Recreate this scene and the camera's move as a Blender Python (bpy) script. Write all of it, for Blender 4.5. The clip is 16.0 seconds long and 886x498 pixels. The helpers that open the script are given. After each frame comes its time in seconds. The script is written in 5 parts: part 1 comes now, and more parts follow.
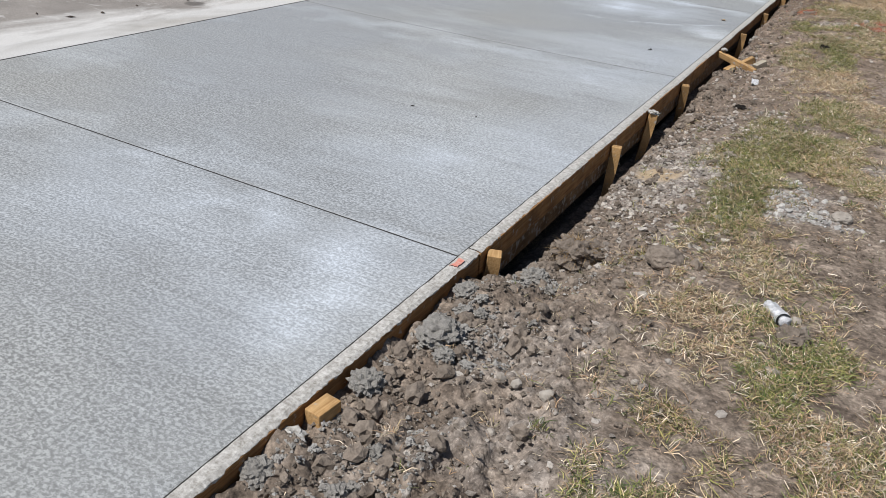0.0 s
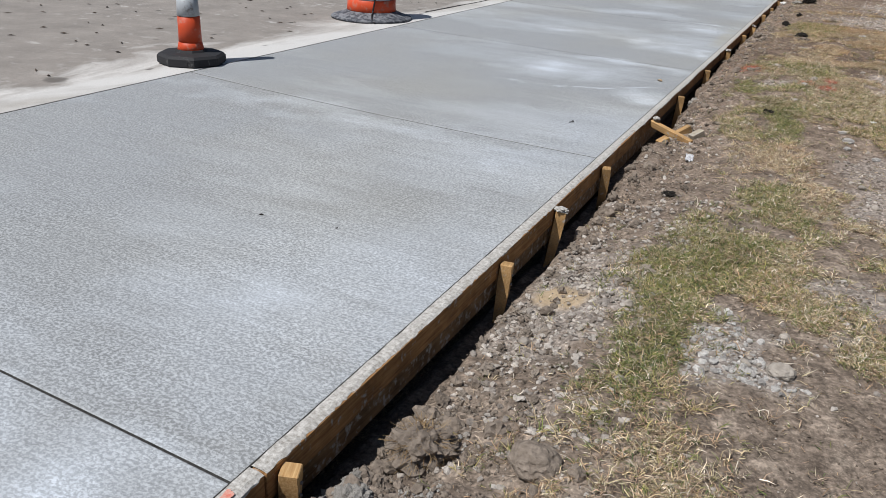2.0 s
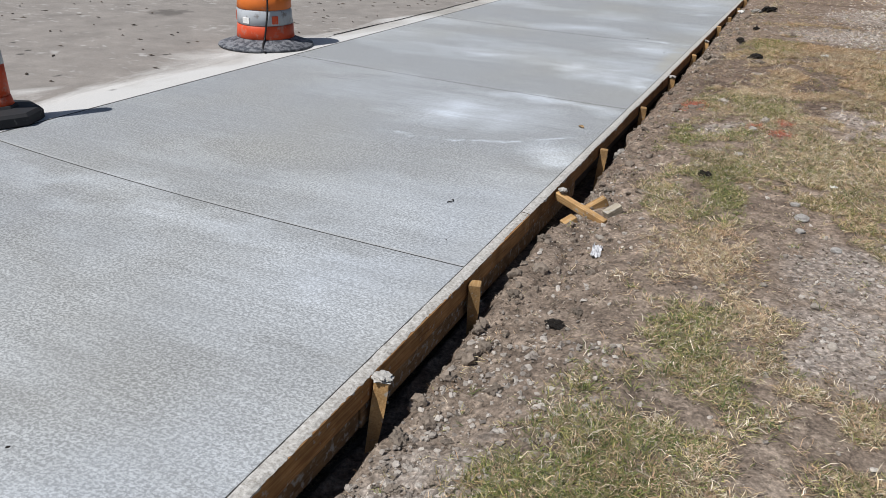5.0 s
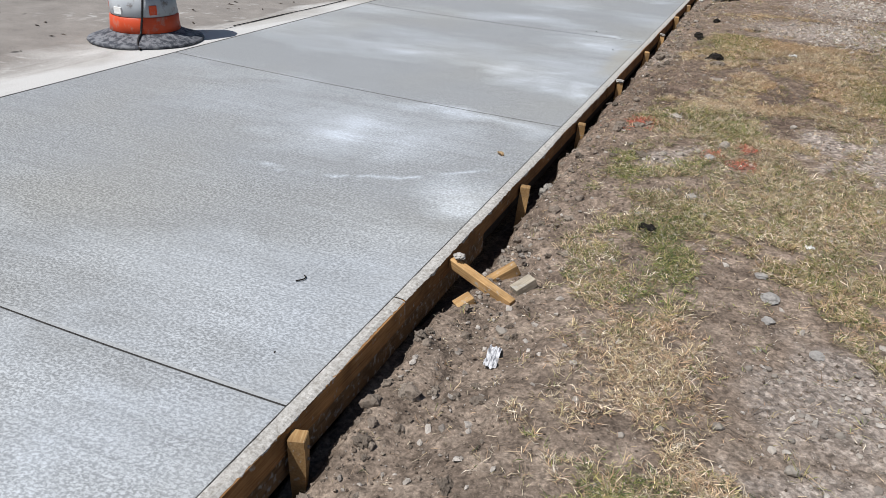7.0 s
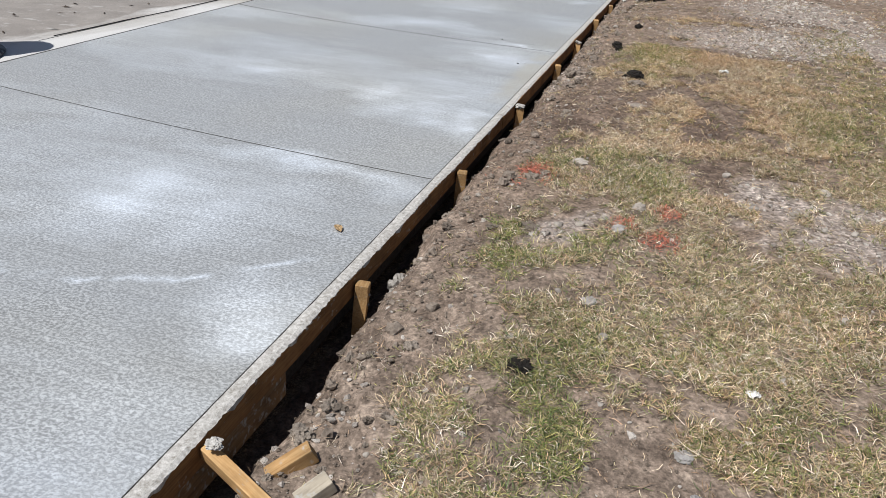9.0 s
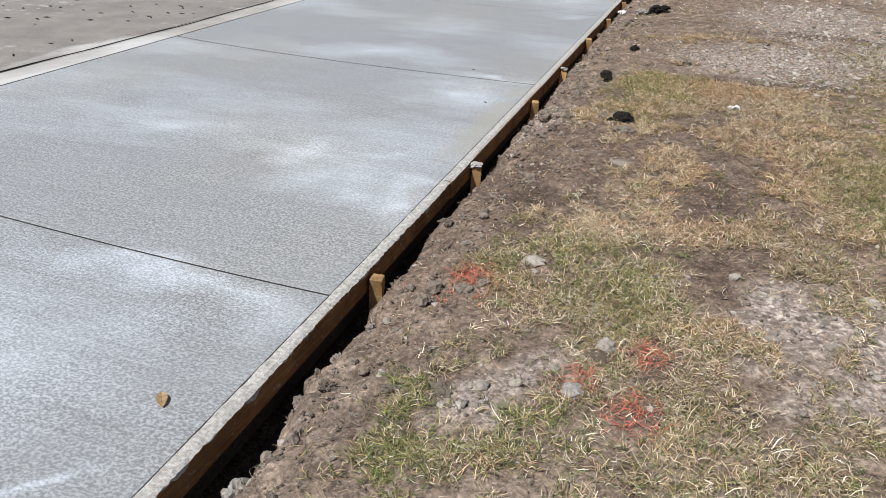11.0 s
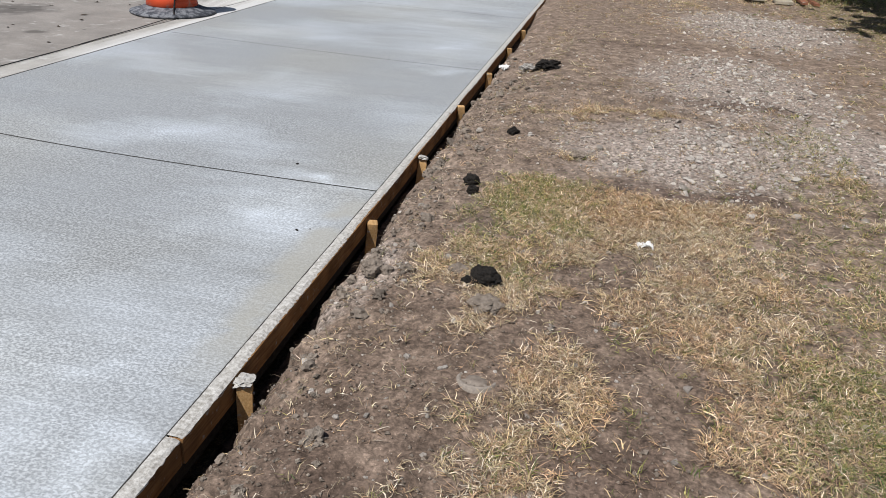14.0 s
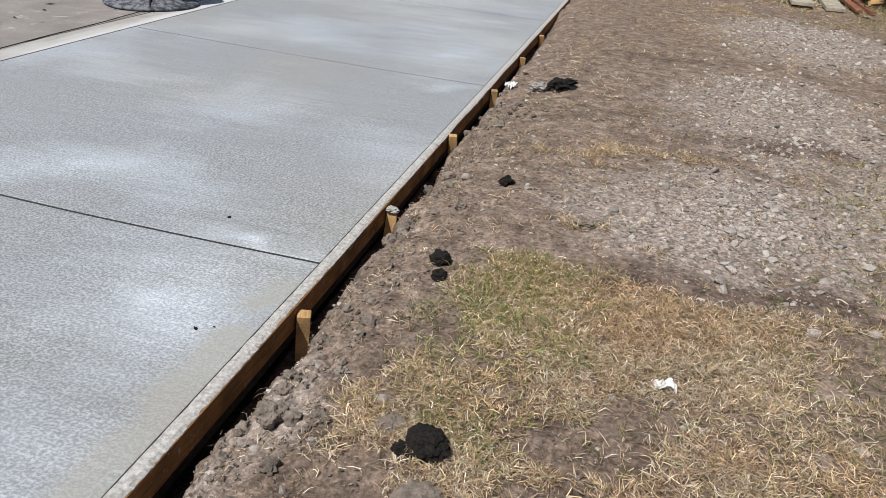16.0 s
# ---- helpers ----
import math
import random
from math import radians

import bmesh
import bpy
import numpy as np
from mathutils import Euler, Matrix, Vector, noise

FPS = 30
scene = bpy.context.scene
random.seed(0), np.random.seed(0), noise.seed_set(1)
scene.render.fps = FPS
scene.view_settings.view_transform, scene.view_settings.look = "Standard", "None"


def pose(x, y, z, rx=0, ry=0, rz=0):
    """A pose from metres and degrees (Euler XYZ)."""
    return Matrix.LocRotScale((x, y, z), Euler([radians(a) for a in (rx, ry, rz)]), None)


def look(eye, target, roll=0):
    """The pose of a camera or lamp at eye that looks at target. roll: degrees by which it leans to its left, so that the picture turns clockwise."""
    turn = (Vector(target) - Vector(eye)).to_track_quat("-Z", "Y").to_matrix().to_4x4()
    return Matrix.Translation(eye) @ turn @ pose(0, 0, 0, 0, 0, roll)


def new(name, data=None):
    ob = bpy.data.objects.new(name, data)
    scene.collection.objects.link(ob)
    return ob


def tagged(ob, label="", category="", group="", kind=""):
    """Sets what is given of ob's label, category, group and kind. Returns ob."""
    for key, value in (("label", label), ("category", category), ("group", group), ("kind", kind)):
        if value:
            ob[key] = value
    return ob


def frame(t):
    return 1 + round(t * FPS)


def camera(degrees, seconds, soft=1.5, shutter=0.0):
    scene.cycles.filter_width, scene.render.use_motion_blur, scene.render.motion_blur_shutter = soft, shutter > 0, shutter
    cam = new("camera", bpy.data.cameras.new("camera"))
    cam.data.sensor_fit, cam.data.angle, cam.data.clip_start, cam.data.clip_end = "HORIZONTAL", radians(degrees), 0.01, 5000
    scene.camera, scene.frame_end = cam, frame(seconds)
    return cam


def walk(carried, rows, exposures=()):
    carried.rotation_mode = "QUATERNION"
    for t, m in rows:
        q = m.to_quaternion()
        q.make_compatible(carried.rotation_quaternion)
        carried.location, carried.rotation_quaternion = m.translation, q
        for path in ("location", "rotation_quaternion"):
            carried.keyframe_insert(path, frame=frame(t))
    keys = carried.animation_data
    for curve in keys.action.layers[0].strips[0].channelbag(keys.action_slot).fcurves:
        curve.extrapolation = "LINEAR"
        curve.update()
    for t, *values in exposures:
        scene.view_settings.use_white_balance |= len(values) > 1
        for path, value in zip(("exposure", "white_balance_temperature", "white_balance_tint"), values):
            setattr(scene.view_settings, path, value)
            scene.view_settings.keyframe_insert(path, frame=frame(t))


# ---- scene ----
cam = camera(60.8, 16.0, soft=0.5)
PATH = [
    (0, (-0.222, 0.69, 1.231), (-1.033, 2.259, 0.293), 4.3),
    (0.5, (-0.278, 0.944, 1.311), (-1.094, 2.499, 0.353), 2.6),
    (1, (-0.252, 1.164, 1.288), (-1.147, 2.723, 0.412), 1.9),
    (1.5, (-0.174, 1.395, 1.321), (-1.049, 2.99, 0.49), 3.3),
    (2, (-0.196, 1.694, 1.282), (-0.98, 3.331, 0.442), 3.3),
    (2.5, (-0.233, 1.941, 1.317), (-0.865, 3.675, 0.547), 5.5),
    (3, (-0.198, 2.215, 1.346), (-0.851, 3.881, 0.451), 2.6),
    (3.5, (-0.125, 2.437, 1.398), (-0.871, 4.083, 0.542), 2.4),
    (3.7, (-0.126, 2.526, 1.4), (-0.86, 4.183, 0.552), 2.3),
    (5.8, (-0.172, 3.65, 1.415), (-0.914, 5.304, 0.571), 2.5),
    (6, (-0.223, 3.808, 1.391), (-0.822, 5.517, 0.543), 3.6),
    (6.5, (-0.272, 4.092, 1.377), (-0.706, 5.856, 0.543), 5.4),
    (7, (-0.2, 4.31, 1.395), (-0.847, 5.979, 0.502), 3.4),
    (7.5, (-0.116, 4.553, 1.373), (-0.754, 6.23, 0.49), 2.6),
    (8, (-0.165, 4.952, 1.313), (-0.702, 6.639, 0.384), 3.7),
    (8.2, (-0.177, 5.105, 1.355), (-0.709, 6.806, 0.447), 4.8),
    (10.3, (-0.192, 6.417, 1.321), (-0.641, 8.135, 0.401), 2.6),
    (10.5, (-0.166, 6.549, 1.304), (-0.658, 8.235, 0.347), 2.7),
    (11, (-0.114, 6.801, 1.362), (-0.677, 8.496, 0.462), 1.9),
    (11.5, (-0.141, 7.097, 1.38), (-0.569, 8.89, 0.607), 3.6),
    (12, (-0.194, 7.32, 1.398), (-0.538, 9.136, 0.634), 4.7),
    (12.5, (-0.132, 7.625, 1.403), (-0.549, 9.383, 0.547), 2.8),
    (13, (-0.065, 7.855, 1.428), (-0.469, 9.59, 0.519), 3.9),
    (13.5, (-0.103, 8.209, 1.39), (-0.425, 9.969, 0.496), 4.8),
    (14, (-0.168, 8.566, 1.431), (-0.511, 10.339, 0.571), 3.6),
    (14.5, (-0.136, 8.87, 1.472), (-0.7, 10.577, 0.598), 1.5),
    (15, (-0.086, 9.083, 1.46), (-0.573, 10.821, 0.598), 3.1),
    (15.5, (-0.134, 9.365, 1.452), (-0.474, 11.127, 0.567), 5.5),
    (16, (-0.155, 9.594, 1.445), (-0.55, 11.339, 0.55), 5.1),
]
walk(cam, [(t, look(eye, target, roll)) for t, eye, target, roll in PATH],
     [(0, -0.09), (1, -0.10), (3.5, -0.08), (5.8, -0.05), (6, -0.05), (6.5, 0.04), (7.5, -0.04), (8.2, 0.03), (10.5, 0.06), (11, 0.06), (11.5, -0.02), (12, 0.02), (13.5, 0.0), (14.5, 0.04), (15.5, 0.0), (16, -0.02)])

# ---- world, sun and exposure ----
SUN_DIR = Vector((0.50, 0.85, -1.64)).normalized()      # the way the sunlight travels
world = bpy.data.worlds.new("world")
scene.world = world
world.use_nodes = True
wn, wl = world.node_tree.nodes, world.node_tree.links
wn.clear()
sky = wn.new("ShaderNodeTexSky")
sky.sky_type = "NISHITA"
sky.sun_disc = False
sky.sun_elevation = math.asin(-SUN_DIR.z)
sky.sun_rotation = math.atan2(-SUN_DIR.x, -SUN_DIR.y)
sky.air_density, sky.dust_density, sky.ozone_density = 1.0, 1.0, 1.0
bg = wn.new("ShaderNodeBackground")
bg.inputs["Strength"].default_value = 0.062
wo = wn.new("ShaderNodeOutputWorld")
wl.new(sky.outputs[0], bg.inputs[0])
wl.new(bg.outputs[0], wo.inputs[0])

sun_data = bpy.data.lights.new("sun", "SUN")
sun_data.energy = 4.6
sun_data.angle = radians(0.53)
sun_data.color = (1.0, 0.985, 0.97)
sun = new("sun", sun_data)
sun.matrix_world = look((-6, -10, 20), Vector((-6, -10, 20)) + SUN_DIR)


# ---- materials ----
class Mat:
    """A small helper round one node material."""

    def __init__(self, name, rough=0.85, metal=0.0, spec=0.4):
        self.m = bpy.data.materials.new(name)
        self.m.use_nodes = True
        self.t = self.m.node_tree
        self.b = self.t.nodes["Principled BSDF"]
        self.b.inputs["Roughness"].default_value = rough
        self.b.inputs["Metallic"].default_value = metal
        self.b.inputs["Specular IOR Level"].default_value = spec
        self.xyz = self.t.nodes.new("ShaderNodeTexCoord").outputs["Object"]
        self.world_xyz = self.t.nodes.new("ShaderNodeNewGeometry").outputs["Position"]

    def node(self, kind):
        return self.t.nodes.new(kind)

    def link(self, a, b):
        self.t.links.new(a, b)

    def scaled(self, src, scale):
        n = self.node("ShaderNodeMapping")
        n.inputs["Scale"].default_value = scale
        self.link(src, n.inputs["Vector"])
        return n.outputs[0]

    def noise(self, src, scale, detail=4.0, rough=0.55, distort=0.0):
        n = self.node("ShaderNodeTexNoise")
        n.inputs["Scale"].default_value = scale
        n.inputs["Detail"].default_value = detail
        n.inputs["Roughness"].default_value = rough
        n.inputs["Distortion"].default_value = distort
        self.link(src, n.inputs["Vector"])
        return n.outputs[0]

    def voronoi(self, src, scale, feature="F1", out="Distance"):
        n = self.node("ShaderNodeTexVoronoi")
        n.feature = feature
        n.inputs["Scale"].default_value = scale
        self.link(src, n.inputs["Vector"])
        return n.outputs[out]

    def ramp(self, src, *stops):
        n = self.node("ShaderNodeValToRGB")
        e = n.color_ramp.elements
        while len(e) < len(stops):
            e.new(0.5)
        for k, (p, c) in zip(e, stops):
            k.position = p
            k.color = (*c, 1.0) if isinstance(c, tuple) else (c, c, c, 1.0)
        self.link(src, n.inputs[0])
        return n.outputs[0]

    def mix(self, fac, a, b, blend="MIX"):
        n = self.node("ShaderNodeMix")
        n.data_type, n.blend_type = "RGBA", blend
        for key, v in (("Factor", fac), ("A", a), ("B", b)):
            s = [i for i in n.inputs if i.name == key and i.enabled][0]
            if isinstance(v, (int, float)):
                s.default_value = v
            elif isinstance(v, tuple):
                s.default_value = (*v, 1.0)
            else:
                self.link(v, s)
        return [o for o in n.outputs if o.enabled][0]

    def math(self, op, a, b=0.0):
        n = self.node("ShaderNodeMath")
        n.operation = op
        for i, v in enumerate((a, b)):
            if isinstance(v, (int, float)):
                n.inputs[i].default_value = v
            else:
                self.link(v, n.inputs[i])
        return n.outputs[0]

    def attr(self, name):
        n = self.node("ShaderNodeAttribute")
        n.attribute_name = name
        return n

    def rand(self):
        return self.node("ShaderNodeObjectInfo").outputs["Random"]

    def color(self, c):
        if isinstance(c, tuple):
            self.b.inputs["Base Color"].default_value = (*c, 1.0)
        else:
            self.link(c, self.b.inputs["Base Color"])

    def rough(self, c):
        self.link(c, self.b.inputs["Roughness"])

    def bump(self, height, strength=0.4, dist=0.01):
        n = self.node("ShaderNodeBump")
        n.inputs["Strength"].default_value = strength
        n.inputs["Distance"].default_value = dist
        self.link(height, n.inputs["Height"])
        self.link(n.outputs[0], self.b.inputs["Normal"])


def concrete_new():
    """Fresh grey slab: pale curing drifts over a finely flaked finish."""
    m = Mat("fresh_concrete", 0.7, spec=0.35)
    p = m.world_xyz
    cure = m.node("ShaderNodeSeparateColor")
    m.link(m.attr("cure").outputs["Color"], cure.inputs[0])
    wisp = m.noise(m.scaled(p, (0.7, 3.0, 1.0)), 2.6, 5.0, 0.6, 0.5)
    drift = m.math("ADD", cure.outputs[0], m.math("MULTIPLY", m.math("SUBTRACT", wisp, 0.5), 0.55))
    pale = m.ramp(drift, (0.02, 0.05), (0.5, 0.40), (0.95, 1.0))
    base = m.mix(pale, (0.285, 0.295, 0.300), (0.565, 0.608, 0.66))
    flake = m.noise(m.scaled(p, (1.0, 1.35, 1.0)), 84.0, 2.5, 0.6, 0.35)
    chip = m.noise(m.scaled(p, (1.0, 1.5, 1.0)), 33.0, 3.0, 0.65, 0.3)
    flakes = m.mix(1.0, m.ramp(flake, (0.39, 0.66), (0.50, 0.94), (0.57, 1.34)), m.ramp(chip, (0.38, 0.90), (0.52, 1.0), (0.62, 1.10)), "MULTIPLY")
    broom = m.ramp(m.noise(m.scaled(p, (1.6, 48.0, 1.0)), 1.0, 3.0, 0.6, 0.3), (0.34, 0.86), (0.5, 1.0), (0.66, 1.12))
    patchy = m.ramp(m.noise(p, 2.2, 3.0), (0.35, 0.65), (0.65, 1.0))
    fine = m.ramp(m.noise(p, 240.0, 2.0), (0.3, 0.93), (0.7, 1.05))
    col = m.mix(m.math("MULTIPLY", patchy, m.math("SUBTRACT", 1.0, m.math("MULTIPLY", pale, 0.4))), base, m.mix(1.0, base, flakes, "MULTIPLY"))
    col = m.mix(1.0, col, fine, "MULTIPLY")
    col = m.mix(0.5, col, broom, "MULTIPLY")
    warm = m.ramp(m.noise(p, 0.55, 2.0), (0.45, 0.0), (0.7, 0.6))
    col = m.mix(warm, col, m.mix(1.0, col, (1.05, 1.0, 0.90), "MULTIPLY"))
    col = m.mix(cure.outputs[1], col, m.mix(1.0, (0.36, 0.345, 0.30), fine, "MULTIPLY"))
    tooled = m.mix(0.5, m.mix(1.0, (0.40, 0.40, 0.385), fine, "MULTIPLY"), base)
    worn = m.ramp(m.noise(m.scaled(p, (1.0, 3.0, 1.0)), 3.0, 4.0), (0.40, 0.25), (0.58, 0.95))
    col = m.mix(m.math("MULTIPLY", cure.outputs[2], worn), col, tooled)
    m.color(col)
    m.rough(m.ramp(pale, (0.0, 0.78), (1.0, 0.58)))
    m.bump(m.math("ADD", flake, m.math("MULTIPLY", m.noise(p, 200.0, 3.0), 0.6)), 0.45, 0.003)
    return m.m


def concrete_old(name, tone, pale_tone, pale_at):
    """Worn street surface with dusty pale drifts and dark specks."""
    m = Mat(name, 0.85, spec=0.3)
    p = m.world_xyz
    drift = m.noise(m.scaled(p, (1.6, 0.5, 1.0)), 0.9, 5.0, 0.6, 0.8)
    sep = m.node("ShaderNodeSeparateXYZ")
    m.link(p, sep.inputs[0])
    near = m.math("ADD", m.math("MULTIPLY", m.math("SUBTRACT", sep.outputs[0], pale_at), 0.42), m.math("MULTIPLY", m.math("SUBTRACT", drift, 0.5), 1.9))
    north = m.math("MINIMUM", m.math("MULTIPLY", m.math("SUBTRACT", sep.outputs[1], 9.0), 0.055), m.math("MULTIPLY", m.math("SUBTRACT", 17.5, sep.outputs[1]), 0.08))
    dust = m.ramp(m.math("SUBTRACT", near, m.math("MAXIMUM", north, 0.0)), (0.18, 0.0), (0.50, 1.0))
    mottled = m.ramp(m.noise(p, 2.6, 6.0, 0.65), (0.3, tuple(c * 0.8 for c in tone)), (0.7, tuple(c * 1.18 for c in tone)))
    col = m.mix(dust, mottled, pale_tone)
    grain = m.ramp(m.noise(p, 150.0, 3.0), (0.3, 0.72), (0.7, 1.25))
    col = m.mix(0.8, col, grain, "MULTIPLY")
    fleck = m.ramp(m.noise(m.scaled(p, (1.0, 1.8, 1.0)), 5.5, 4.0, 0.6, 0.4), (0.58, 0.0), (0.68, 0.5))
    flecked = m.math("MULTIPLY", fleck, m.ramp(m.noise(p, 0.8, 2.0), (0.42, 0.0), (0.58, 1.0)))
    col = m.mix(flecked, col, pale_tone)
    bent = m.node("ShaderNodeVectorMath")
    bent.operation = "ADD"
    wob = m.node("ShaderNodeTexNoise")
    wob.inputs["Scale"].default_value = 9.0
    m.link(p, wob.inputs["Vector"])
    soft = m.node("ShaderNodeVectorMath")
    soft.operation = "SCALE"
    soft.inputs["Scale"].default_value = 0.10
    m.link(wob.outputs["Color"], soft.inputs[0])
    m.link(p, bent.inputs[0])
    m.link(soft.outputs[0], bent.inputs[1])
    speck = m.ramp(m.voronoi(m.scaled(bent.outputs[0], (1.0, 0.8, 0.0)), 2.3), (0.050, 0.22), (0.085, 1.0))
    col = m.mix(0.85, col, speck, "MULTIPLY")
    for cx, cy, r in ((-6.46, 15.9, 0.42), (-6.5, 14.85, 0.22), (-5.45, 14.9, 0.12), (-6.1, 5.46, 0.12), (-4.95, 5.2, 0.10), (-7.2, 10.4, 0.3)):
        d = m.node("ShaderNodeVectorMath")
        d.operation = "DISTANCE"
        m.link(p, d.inputs[0])
        d.inputs[1].default_value = (cx, cy, 0.0)
        ragged = m.math("ADD", m.math("DIVIDE", d.outputs["Value"], r), m.math("MULTIPLY", m.math("SUBTRACT", m.noise(p, 7.0, 4.0), 0.5), 1.8))
        col = m.mix(m.ramp(ragged, (0.5, 0.65), (1.0, 0.0)), col, (0.07, 0.062, 0.055))
    m.color(col)
    m.bump(m.noise(p, 120.0, 4.0), 0.3, 0.004)
    return m.m


def wood(name, dark, light, gray=0.0):
    """Sawn softwood with grain along the object's own y."""
    m = Mat(name, 0.8, spec=0.25)
    p = m.xyz
    grain = m.noise(m.scaled(p, (1.0, 0.05, 1.0)), 130.0, 5.0, 0.6, 0.5)
    col = m.ramp(grain, (0.3, dark), (0.7, light))
    blot = m.ramp(m.noise(m.world_xyz, 7.0, 5.0, 0.6), (0.35, 0.62), (0.6, 1.08))
    col = m.mix(1.0, col, blot, "MULTIPLY")
    vary = m.ramp(m.rand(), (0.0, 0.78), (1.0, 1.18))
    col = m.mix(1.0, col, vary, "MULTIPLY")
    splash = m.ramp(m.noise(m.world_xyz, 34.0, 5.0, 0.65), (0.60 - gray, 0.0), (0.70 - gray, 0.85))
    col = m.mix(splash, col, (0.40, 0.39, 0.36))
    m.color(col)
    m.bump(grain, 0.35, 0.002)
    return m.m


def soil_sheet():
    """Dug earth, gravel and thatch, laid out by the sheet's cover masks."""
    m = Mat("soil", 0.95, spec=0.15)
    p = m.world_xyz
    cover = m.attr("cover")
    sep = m.node("ShaderNodeSeparateColor")
    m.link(cover.outputs["Color"], sep.inputs[0])
    n1 = m.noise(p, 9.0, 6.0, 0.65)
    n2 = m.noise(p, 70.0, 5.0, 0.65)
    dirt = m.ramp(n1, (0.3, (0.105, 0.081, 0.064)), (0.52, (0.205, 0.163, 0.130)), (0.72, (0.345, 0.283, 0.228)))
    cell = m.voronoi(p, 55.0, "F1", "Color")
    grey = m.ramp(cell, (0.0, (0.165, 0.142, 0.125)), (0.5, (0.295, 0.26, 0.232)), (1.0, (0.49, 0.443, 0.40)))
    litter = m.noise(p, 150.0, 5.0, 0.7)
    thatch = m.ramp(litter, (0.38, (0.062, 0.046, 0.032)), (0.50, (0.18, 0.138, 0.094)), (0.64, (0.46, 0.37, 0.255)))
    # dark brown for damp patches and for the shade painted in the trench
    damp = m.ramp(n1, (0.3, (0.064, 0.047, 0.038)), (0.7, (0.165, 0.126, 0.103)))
    col = m.mix(sep.outputs[0], dirt, grey)
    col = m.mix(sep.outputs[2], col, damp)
    col = m.mix(m.ramp(sep.outputs[1], (0.40, 0.0), (0.85, 0.72)), col, thatch)
    col = m.mix(0.9, col, m.ramp(n2, (0.28, 0.46), (0.5, 0.95), (0.68, 1.5)), "MULTIPLY")
    where = m.node("ShaderNodeSeparateXYZ")
    m.link(p, where.inputs[0])
    off = m.math("MULTIPLY", m.math("SUBTRACT", where.outputs[1], 10.1), 0.62)
    off = m.math("ADD", m.math("MULTIPLY", off, off), m.math("MULTIPLY", m.math("SUBTRACT", n1, 0.5), 0.6))
    south = m.ramp(m.math("MULTIPLY", where.outputs[1], 0.1), (0.45, (1.0, 1.0, 0.99)), (0.95, (1.06, 1.0, 0.965)))
    clay = m.mix(m.math("MULTIPLY", m.ramp(off, (0.25, 1.0), (1.1, 0.0)), m.math("SUBTRACT", 1.0, sep.outputs[0])), south, (1.0, 0.93, 0.88))
    col = m.mix(1.0, col, clay, "MULTIPLY")
    lumpy = m.ramp(m.noise(p, 34.0, 4.0, 0.7, 0.6), (0.36, 0.50), (0.50, 1.02), (0.64, 1.40))
    col = m.mix(0.8, col, lumpy, "MULTIPLY")
    chips = m.ramp(m.voronoi(p, 85.0), (0.10, 1.7), (0.18, 1.0))
    col = m.mix(0.75, col, chips, "MULTIPLY")
    d = m.node("ShaderNodeVectorMath")
    d.operation = "DISTANCE"
    m.link(p, d.inputs[0])
    d.inputs[1].default_value = (-0.90, 4.30, -0.13)
    sandy = m.math("ADD", m.math("DIVIDE", d.outputs["Value"], 0.13), m.math("MULTIPLY", m.math("SUBTRACT", n1, 0.5), 1.2))
    col = m.mix(m.ramp(sandy, (0.6, 0.85), (1.0, 0.0)), col, (0.44, 0.335, 0.215))
    m.color(col)
    m.bump(m.math("ADD", m.noise(p, 42.0, 5.0, 0.65), m.math("MULTIPLY", m.voronoi(p, 105.0), -0.5)), 0.7, 0.006)
    return m.m


def tinted(name, rough=0.9):
    """Blades that carry their own tone in the attribute tint."""
    m = Mat(name, rough, spec=0.2)
    m.color(m.attr("tint").outputs["Color"])
    m.b.inputs["Subsurface Weight"].default_value = 0.0
    return m.m


def speckled(name, dark, light, scale=30.0, rough=0.9, bump=0.5, metal=0.0, dist=0.006, vary=0.0):
    m = Mat(name, rough, metal, 0.3)
    n = m.noise(m.world_xyz, scale, 6.0, 0.65)
    col = m.ramp(n, (0.32, dark), (0.68, light))
    if vary:
        col = m.mix(1.0, col, m.ramp(m.rand(), (0.0, 1 - vary), (1.0, 1 + vary)), "MULTIPLY")
    m.color(col)
    m.bump(n, bump, dist)
    return m.m


def islands(name, dark, light, scale=40.0):
    """Loose pieces in one mesh, each with its own tone."""
    m = Mat(name, 0.92, 0.0, 0.2)
    g = m.node("ShaderNodeNewGeometry").outputs["Random Per Island"]
    n = m.noise(m.world_xyz, scale, 5.0, 0.65)
    col = m.ramp(g, (0.0, dark), (1.0, light))
    m.color(m.mix(0.9, col, m.ramp(n, (0.3, 0.7), (0.7, 1.2)), "MULTIPLY"))
    m.bump(m.math("ADD", n, m.noise(m.world_xyz, 320.0, 3.0)), 0.9, 0.008)
    return m.m


def scuffed(name, base, scuff, amount=0.62, rough=0.55, scale=9.0):
    """Moulded plastic or rubber with dust and scrapes."""
    m = Mat(name, rough, 0.0, 0.4)
    n = m.noise(m.world_xyz, scale, 7.0, 0.7)
    f = m.ramp(n, (amount - 0.06, 0.0), (amount + 0.06, 0.85))
    tone = m.ramp(m.noise(m.world_xyz, 4.0, 3.0), (0.3, 0.8), (0.7, 1.12))
    m.color(m.mix(f, m.mix(1.0, base, tone, "MULTIPLY"), scuff))
    m.bump(n, 0.15, 0.004)
    return m.m


